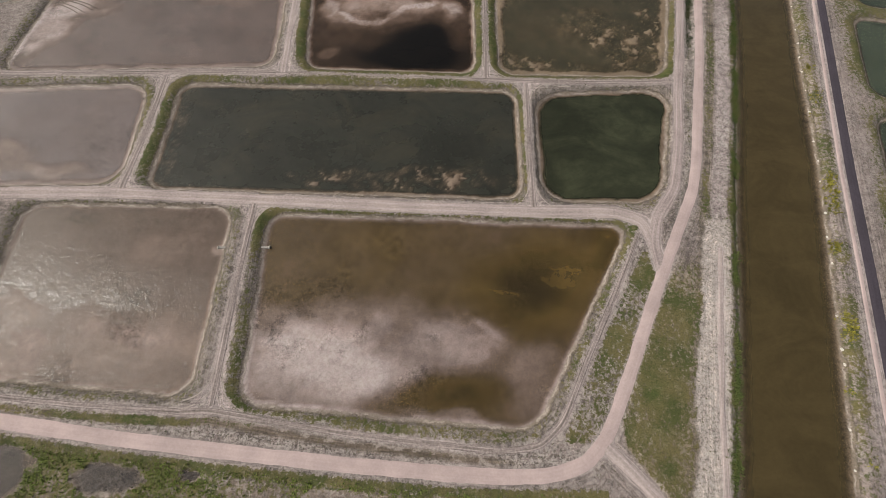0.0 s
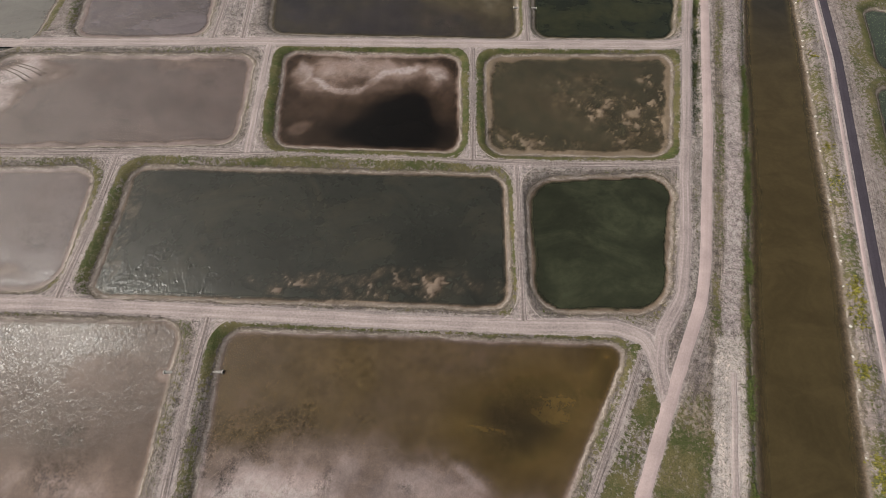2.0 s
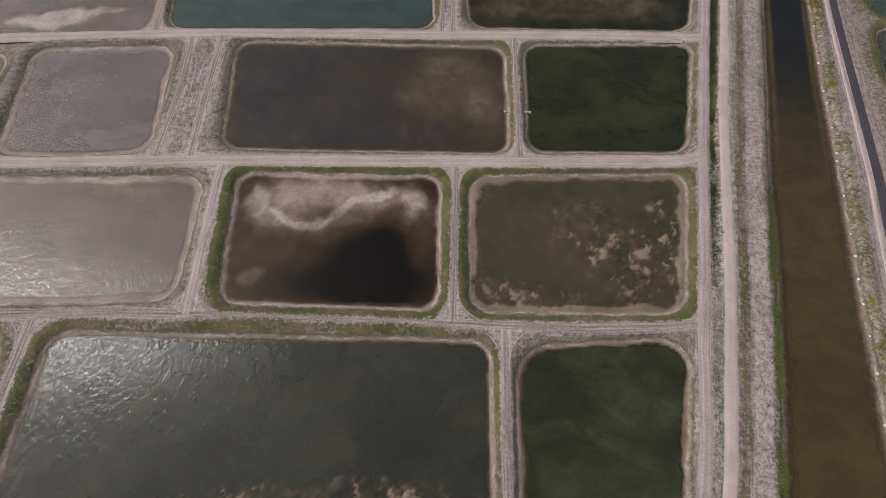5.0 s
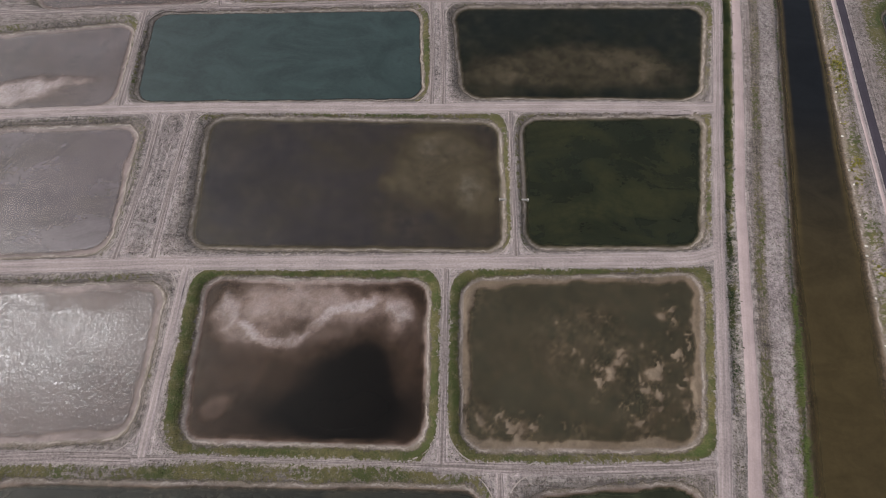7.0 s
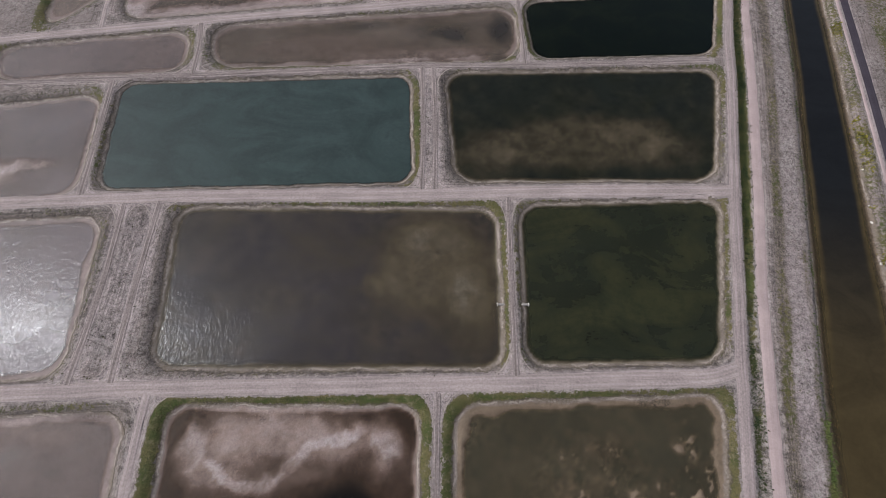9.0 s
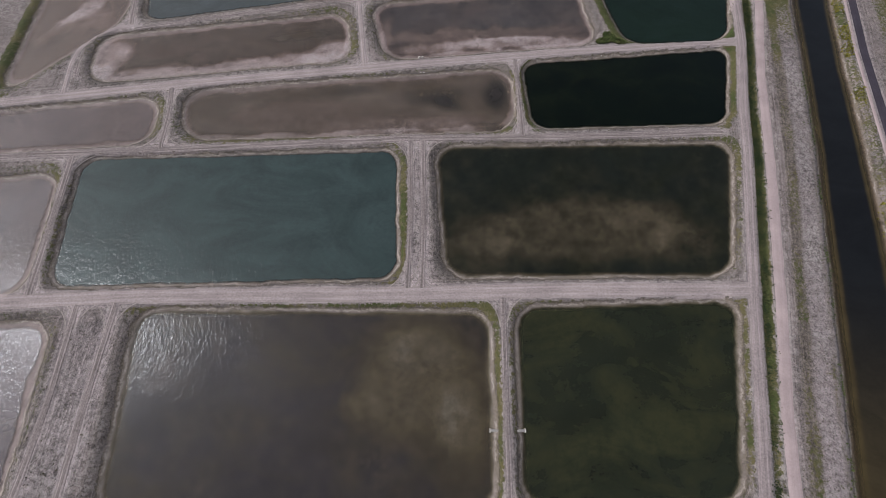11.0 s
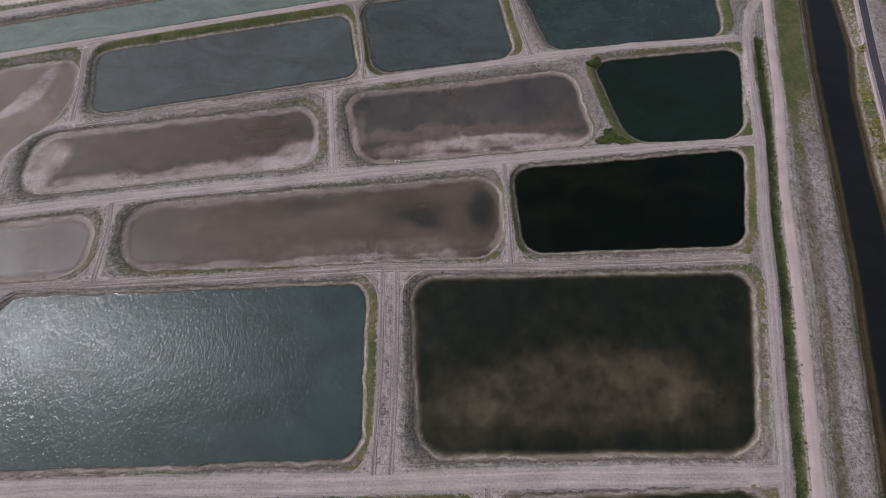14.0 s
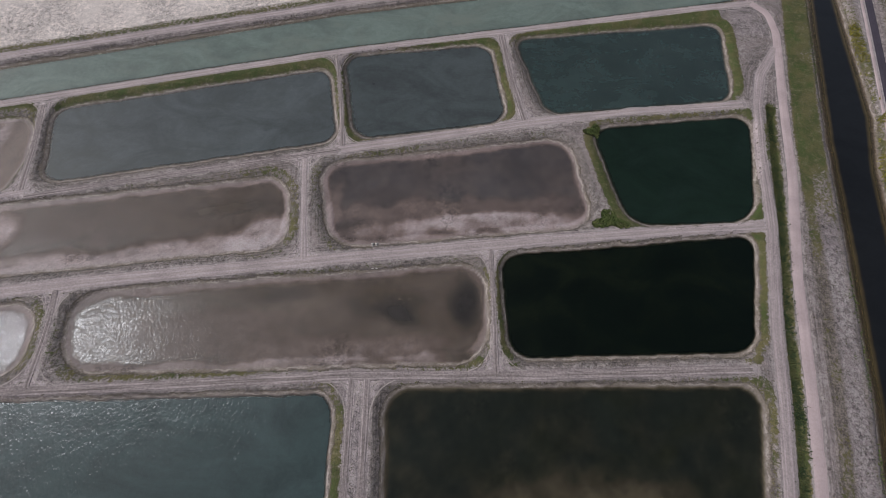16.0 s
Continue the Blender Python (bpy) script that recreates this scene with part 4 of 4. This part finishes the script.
nx, ny = len(xs), len(ys)
index = np.arange(nx * ny).reshape(nx, ny)
quads = np.stack([index[:-1, :-1], index[1:, :-1], index[1:, 1:], index[:-1, 1:]], -1).reshape(-1, 4)
ground = sheet("ground", np.stack([GX, GY, H], -1).reshape(-1, 3), quads, ground_material(),
               [("grass", np.clip(GRASS, 0, 1)), ("salt", np.clip(SALT, 0, 1)), ("rough", np.clip(ROUGH, 0, 1)), ("dull", DULL), ("shore", np.clip(SHORE, -8, 4)), ("verge", np.clip(VERGE, -4, 8))], [("soil", np.clip(SOIL, 0.01, 0.8))])
tagged(ground, "pale dusty earth levees with patchy grass and dried mud", "ground", kind="structure")


def water(name, label, wet, level, material):
    """A water surface over the cells where wet is true, knowing its depth."""
    cells = wet[:-1, :-1] | wet[1:, :-1] | wet[1:, 1:] | wet[:-1, 1:]
    q = quads[cells.ravel()]
    used, flat = np.unique(q, return_inverse=True)
    v = np.stack([GX.ravel()[used], GY.ravel()[used], np.full(len(used), level)], -1)
    depth = np.maximum(level - H.ravel()[used], 0)
    ob = sheet(name, v, flat.reshape(-1, 4), material, [("depth", depth)])
    return tagged(ob, label, "water", kind="structure")


for number, p in enumerate(PONDS):
    wet = (BELONGS == number) & (H < LEVEL + 0.1)
    water("pond_water", p["label"], wet, LEVEL, water_material(p["name"], p["deep"], p["shallow"], p["murk"], **p["water"]))
CANAL_LEVEL = -1.5
water("canal_water", "murky brown canal water between earth banks", (CANAL > -0.8) & (H < CANAL_LEVEL + 0.2), CANAL_LEVEL,
      water_material("canal_water", (0.010, 0.0105, 0.011), (0.062, 0.046, 0.02), 3.0, 0.0, waves=0.012, fade=(1.4, 2.7)))
water("canal_water", "grey-green water of the narrower northern canal", (NORTH > -0.8) & (H < CANAL_LEVEL + 0.2), CANAL_LEVEL,
      water_material("north_canal_water", (0.14, 0.17, 0.145), (0.17, 0.18, 0.15), 3.0, 0.2, (0.16, 0.18, 0.15), waves=0.02))
water("marsh_pool", "shallow grey pools in the marsh", (MARSH > 0) & (H < -0.55), -0.6,
      water_material("marsh_water", (0.034, 0.03, 0.033), (0.06, 0.052, 0.05), 3.0, 0.0, waves=0.02))


# ---- roads ----
def ribbon(name, label, path, width, material, lift=0.03, wobble=0.25, crown=0.05, wheels=False):
    """A road as a strip over the ground, its edges uneven; or, with wheels, the two marks that wheels left."""
    pts, run = [], 0.0
    for (ax, ay), (bx, by) in zip(path, path[1:]):
        n = max(1, int(math.hypot(bx - ax, by - ay) / 0.9))
        pts += [(ax + (bx - ax) * i / n, ay + (by - ay) * i / n) for i in range(n)]
    pts = np.array(pts + [path[-1]])
    for _ in range(10):
        pts[1:-1] = (pts[:-2] + 2 * pts[1:-1] + pts[2:]) / 4
    tangent = np.gradient(pts, axis=0)
    tangent /= np.hypot(*tangent.T)[:, None]
    normal = np.stack([-tangent[:, 1], tangent[:, 0]], 1)
    across = np.array([-1, -0.7, -0.35, 0, 0.35, 0.7, 1.0])
    rows = []
    for u in across:
        shift = u * width / 2 + (wobble * np.sign(u) * field(pts[:, 0] + 3 * u, pts[:, 1] + 5 * u, 3.0, 60, 3) if abs(u) == 1 else 0)
        p = pts + normal * np.asarray(shift).reshape(-1, 1)
        rows.append(np.concatenate([p, np.zeros((len(p), 1))], 1))
    v = np.stack(rows, 1)
    base = np.maximum(height(v[..., 0], v[..., 1]), -0.6)
    v[..., 2] = base + lift + crown * (1 - across**2) - (0.0 if wheels else 0.10) * (np.abs(across) == 1)
    m, n = v.shape[:2]
    idx = np.arange(m * n).reshape(m, n)
    q = np.stack([idx[:-1, :-1], idx[:-1, 1:], idx[1:, 1:], idx[1:, :-1]], -1)
    q = (q[:, [0, 5]] if wheels else q).reshape(-1, 4)[:, ::-1]
    ob = sheet(name, v.reshape(-1, 3), q, material, [("across", np.broadcast_to(across, (m, n))), ("metres", np.broadcast_to(across * width / 2, (m, n))), ("along", np.broadcast_to(0.9 * np.arange(m)[:, None], (m, n)))])
    return tagged(ob, label, "road", kind="structure")


gravel = track_material("pink_gravel", (0.44, 0.348, 0.335), (0.49, 0.392, 0.38), 0.5, 0.35, 0.15)
dirt = track_material("pale_dirt", (0.34, 0.284, 0.270), (0.46, 0.385, 0.372), 1.0, 0.9, 0.45)
faint = track_material("worn_dirt", (0.195, 0.163, 0.150), (0.37, 0.311, 0.30), 1.0, 1.6, 1.0)
tar = track_material("asphalt", (0.058, 0.049, 0.062), (0.072, 0.062, 0.074), 0.6, 0.6, 0.3)
ribbon("road", "pinkish gravel road along the ponds and the canal", GRAVEL_ROAD, 3.4, gravel, lift=0.075)
ribbon("road", "pale earth road on the levee beside the ponds", LEVEE_ROAD, 3.5, track_material("levee_dirt", (0.31, 0.256, 0.246), (0.43, 0.356, 0.345), 0.9, 1.0, 0.6), lift=0.06, wobble=0.4)
ribbon("road", "dark asphalt road beyond the canal", [(x + 1.4, y) for x, y in ASPHALT], 3.7, tar, wobble=0.06)
ribbon("road_shoulder", "pale gravel shoulder of the asphalt road", [(x - 1.7, y) for x, y in ASPHALT], 1.3, gravel, lift=0.05, wobble=0.12)
for path, width, kind in TRACKS:
    ribbon("track", "pale dirt track on top of the levee" if kind == "pale" else "faint wheel tracks along the levee", path, width, dirt if kind == "pale" else faint, lift=0.045 if kind == "pale" else 0.02, wobble=0.55)

marks = track_material("wheel_marks", (0.33, 0.285, 0.26), (0.43, 0.37, 0.345), 0.8, 1.2, 0.5)
for ex, ey, ux, uy, rx, ry, width in FANS:
    for side in (-1, 1):
        a, b, c = (ex + 10 * ux, ey + 10 * uy), (ex + 0.6 * ux, ey + 0.6 * uy), (ex + side * 8 * rx, ey + side * 8 * ry)
        bend = [((1 - k) ** 2 * a[0] + 2 * k * (1 - k) * b[0] + k * k * c[0], (1 - k) ** 2 * a[1] + 2 * k * (1 - k) * b[1] + k * k * c[1]) for k in np.linspace(0, 1, 9)]
        ribbon("wheel_marks", "pale curved wheel marks at a junction of levees", bend, 2.2, marks, lift=0.012, wobble=0.1, crown=0.0, wheels=True)


# ---- plants ----
def tufts(name, label, category, x, y, z, size, tall, blades, material):
    """Many small plants in one mesh: splayed tapering blades round each root."""
    rng = np.random.RandomState(len(x))
    n = len(x)
    turn = rng.rand(n, blades) * 2 * np.pi
    reach = size[:, None] * (0.35 + 0.75 * rng.rand(n, blades))
    up = tall[:, None] * (0.45 + 0.65 * rng.rand(n, blades))
    half = 0.20 * size[:, None] * (0.7 + 0.6 * rng.rand(n, blades))
    cx, sy = np.cos(turn), np.sin(turn)
    root = np.stack([x, y, z - 0.05], -1)[:, None, :]
    foot = root + np.stack([cx * reach * 0.15, sy * reach * 0.15, 0 * up], -1)
    side = np.stack([-sy * half, cx * half, 0 * up], -1)
    bend = root + np.stack([cx * reach * 0.55, sy * reach * 0.55, up * 0.8], -1)
    tip = root + np.stack([cx * reach, sy * reach, up], -1)
    v = np.stack([foot - side * 0.5, foot + side * 0.5, bend + side, bend - side, tip], 2).reshape(-1, 3)
    base = 5 * np.arange(n * blades)[:, None]
    tri = np.concatenate([base + [0, 1, 2], base + [0, 2, 3], base + [3, 2, 4]], 1).reshape(-1, 3)
    ob = sheet(name, v, tri, material)
    return tagged(ob, label, category, kind="stuff")


def sow(count, weight, seed):
    """Random places on the plan, drawn by weight."""
    rng = np.random.RandomState(seed)
    w = (np.clip(weight, 0, None) * near).ravel()
    pick = rng.choice(w.size, count, p=w / w.sum())
    x = GX.ravel()[pick] + (rng.rand(count) - 0.5) * CELL
    y = GY.ravel()[pick] + (rng.rand(count) - 0.5) * CELL
    return x, y, height(x, y), rng.rand(count)


def clear_of_roads():
    k = np.ones(GX.shape)
    for path, width in [(GRAVEL_ROAD, 3.9), (LEVEE_ROAD, 3.5), (ASPHALT, 8.0)] + [(p, w) for p, w, _ in TRACKS]:
        k *= off_road(path) > width / 2 + 0.1
    return k


FREE = clear_of_roads() * (BELONGS < 0)
view = (GX > -200) & (GX < 232) & (GY > -40) & (GY < 450)
x, y, z, r = sow(42000, np.clip(GRASS - 0.42, 0, 1) ** 1.3 * FREE * view * (MARSH == 0) * (1 - 0.6 * pasture), 11)
tufts("grass_tufts", "green and yellowing grass tufts on the levee banks", "grass", x, y, z, 0.12 + 0.17 * r, 0.09 + 0.14 * r, 5, leaf_material("grass_blades", (0.062, 0.070, 0.022), (0.150, 0.135, 0.055)))
edge_rows = np.zeros(GX.shape)
for path, width in [(GRAVEL_ROAD, 3.9), (LEVEE_ROAD, 3.5)] + [(p, w) for p, w, _ in TRACKS]:
    d = off_road(path) - width / 2
    edge_rows = np.maximum(edge_rows, np.exp(-((d - 0.7) / 0.7) ** 2) * step(field(GX, GY, 11.0, 95, 3), -0.1, 0.5))
x, y, z, r = sow(15000, (0.35 * np.clip(ROUGH - 0.2, 0, 1) + 0.6 * edge_rows) * FREE * view * (field(GX, GY, 3.0, 96) > -0.1), 12)
tufts("dry_weeds", "dark dry weeds along the tracks", "weeds", x, y, z, 0.14 + 0.24 * r**2, 0.12 + 0.25 * r**2, 5, leaf_material("weed_blades", (0.03, 0.03, 0.014), (0.09, 0.078, 0.04)))
west_rim = np.exp(-((cw - GX - 1.7) / 1.5) ** 2) * (0.05 + step(field(GX, GY, 12.0, 97, 4, 0.6), -0.15, 0.45)) * (GY < 430) * (1 - 0.93 * step(GY, 100.0, 190.0))
x, y, z, r = sow(9000, west_rim * view, 13)
tufts("canal_reeds", "bright green reeds and shrubs fringing the canal bank", "reeds", x, y, z, 0.2 + 0.26 * r**2, 0.2 + 0.4 * r**2, 6, leaf_material("reed_blades", (0.045, 0.07, 0.016), (0.11, 0.135, 0.038)))
x, y, z, r = sow(7000, np.exp(-((d_ditch) / 1.0) ** 2) * (0.1 + step(field(GX, GY, 7.0, 98), -0.1, 0.4) + 0.9 * step(GY, 180.0, 230.0)) * view, 14)
tufts("ditch_reeds", "dark green reeds in the ditch between the two roads", "reeds", x, y, z, 0.22 + 0.25 * r**2, 0.25 + 0.4 * r**2, 6, leaf_material("ditch_blades", (0.014, 0.028, 0.011), (0.036, 0.056, 0.018)))
x, y, z, r = sow(15000, marsh * (1 - pools) * np.clip(GRASS - 0.4, 0, 1) * (GY > -45) * (GX > -150), 15)
tufts("marsh_plants", "lush green marsh plants beside dark pools", "marsh plants", x, y, z, 0.24 + 0.34 * r**2, 0.12 + 0.34 * r**2, 7, leaf_material("marsh_leaves", (0.085, 0.125, 0.022), (0.19, 0.225, 0.05)))
x, y, z, r = sow(1500, np.exp(-((far - 2.0) / 1.2) ** 2) * step(field(GX, GY, 8.0, 99), 0.05, 0.4) * view, 16)
tufts("yellow_weeds", "yellow flowering weeds on the far canal bank", "weeds", x, y, z, 0.3 + 0.5 * r**2, 0.3 + 0.5 * r**2, 7, leaf_material("yellow_blades", (0.16, 0.15, 0.02), (0.30, 0.27, 0.04)))


def reed_bed(x0, y0, rx, ry, count, seed):
    rng = np.random.RandomState(seed)
    a, q = rng.rand(count) * 2 * np.pi, np.sqrt(rng.rand(count))
    k = 0.75 + 0.35 * np.sin(3 * a + seed)
    x, y, r = x0 + rx * q * k * np.cos(a), y0 + ry * q * k * np.sin(a), rng.rand(count)
    ob = tufts("reed_bed", "dense green reed bed at the corner of a pond", "reeds", x, y, height(x, y), 0.35 + 0.3 * r, 0.3 + 0.35 * r, 8, leaf_material("bed_blades", (0.05, 0.072, 0.018), (0.10, 0.125, 0.035)))
    return ob


reed_bed(79.5, 321.5, 6.0, 3.6, 900, 3)
reed_bed(79.0, 357.0, 4.0, 3.0, 420, 4)


# ---- small things on the banks ----
def part(name, bm, material, parent, label=""):
    me = bpy.data.meshes.new(name)
    bm.to_mesh(me)
    bm.free()
    me.materials.append(material)
    ob = new(name, me)
    ob.parent = parent
    return tagged(ob, label) if label else ob


def tube(radius, inner, length, sides=20):
    """A hollow pipe along x, open at both ends."""
    bm = bmesh.new()
    rings = []
    for r, x in ((radius, 0), (radius, length), (inner, length), (inner, 0)):
        rings.append([bm.verts.new((x, r * math.cos(2 * math.pi * i / sides), r * math.sin(2 * math.pi * i / sides))) for i in range(sides)])
    for a, b in zip(rings, rings[1:] + rings[:1]):
        for i in range(sides):
            j = (i + 1) % sides
            bm.faces.new((a[i], b[i], b[j], a[j]))
    bmesh.ops.recalc_face_normals(bm, faces=bm.faces)
    return bm


def plain(name, color, rough=0.8, scale=3.0, vary=0.25, relief=0.05):
    m = Mat(name)
    v = m.math("ADD", m.ramp(m.noise(scale, 5, 0.7), 0.3, 0.7, 1 - vary, 1 + vary), m.ramp(m.noise(scale * 0.2, 3), 0.3, 0.7, -0.15, 0.12))
    col = m.mix(1.0, color, m.node("ShaderNodeCombineColor", Red=v, Green=v, Blue=v).outputs[0], "MULTIPLY")
    return m.solid(col, rough, m.bump(m.noise(scale * 2, 4), relief, 0.6), 0.3)


pipe_grey, collar_pale, stone_pale, mouth_dark = plain("weathered_concrete", (0.30, 0.28, 0.26)), plain("pale_concrete", (0.62, 0.58, 0.53)), plain("pale_stone", (0.60, 0.57, 0.52), 0.9, 2.0, 0.3, 0.2), plain("pipe_mouth_shade", (0.02, 0.017, 0.013), 0.4)


def culvert(ax, ay, bx, by, radius=0.38):
    """A pipe through a levee with a collar at each mouth, seen where its ends come out over the water."""
    length, turn = math.hypot(bx - ax, by - ay), math.atan2(by - ay, bx - ax)
    ob = new("culvert_pipe")
    ob.matrix_world = Matrix.Translation((ax, ay, LEVEL + 0.12)) @ Matrix.Rotation(turn, 4, "Z")
    tagged(ob, "grey concrete culvert pipe through the levee with pale collars", "pipe", "culverts through the levees")
    part("pipe", tube(radius, radius - 0.07, length), pipe_grey, ob)
    for x in (-0.1, length - 0.15):
        c = part("collar", tube(radius + 0.14, radius - 0.02, 0.25), collar_pale, ob, "pale concrete collar")
        c.location.x = x
        # near-black disc stands in for the shade inside the pipe
        shade_disc = bmesh.new()
        bmesh.ops.create_circle(shade_disc, cap_ends=True, segments=16, radius=radius - 0.08)
        s = part("mouth_shade", shade_disc, mouth_dark, c, "flat dark disc for the shade inside the mouth")
        s.matrix_local = pose(0.06 if x < 1 else 0.19, 0, 0, 0, 90, 0)
    return ob


for ends in ((29.2, 182.1, 38.3, 182.3), (-65.6, 41.0, -50.8, 41.6), (4.9, 310.4, 5.8, 302.2), (6.1, 310.5, 7.0, 302.3), (76.6, 319.6, 75.4, 313.4)):
    culvert(*ends)


def stone(seed, size):
    rng = random.Random(seed)
    bm = bmesh.new()
    bmesh.ops.create_icosphere(bm, subdivisions=2, radius=size)
    for v in bm.verts:
        v.co *= 1 + 0.35 * noise.noise(v.co * (1.4 / size) + Vector((seed, 0, 0)))
        v.co.z *= 0.62
        v.co.x *= 1.25
    me = bpy.data.meshes.new("shore_stone")
    bm.to_mesh(me)
    bm.free()
    me.materials.append(stone_pale)
    ob = new("shore_stone", me)
    return tagged(ob, "pale rounded stone at the canal's edge", "stone", "stones along the canal")


rng = random.Random(4)
first = [stone(i, 0.24 + 0.05 * i) for i in range(4)]
for n in range(26):
    y = -8 + n * 9.5 + rng.uniform(-4, 4)
    x = float(np.interp(y, [p[1] for p in CANAL_EAST], [p[0] for p in CANAL_EAST])) + rng.uniform(0.3, 0.9)
    m = pose(x, y, float(height(np.array(x), np.array(y))) + 0.05, 0, 0, rng.uniform(0, 360))
    if n < 4:
        first[n].matrix_world = m
    else:
        copy_thing(first[n % 4], m)

# wheel ruts across the dried corner of a pond
rut_dark = track_material("wet_ruts", (0.19, 0.16, 0.135), (0.14, 0.12, 0.10), 0.5)
for shift in (0.0, 1.7, 4.5, 6.1):
    ruts = [(-154.5 + 0.55 * shift, 140.0 + 0.5 * shift), (-148.0 + 0.8 * shift, 137.5 + 0.55 * shift), (-144.5 + 0.9 * shift, 135.0 + 0.6 * shift)]
    tagged(ribbon("wheel_rut", "dark wheel rut pressed into the drying mud", ruts, 0.32, rut_dark, lift=0.03, wobble=0.05, crown=0.0), category="rut", kind="structure")
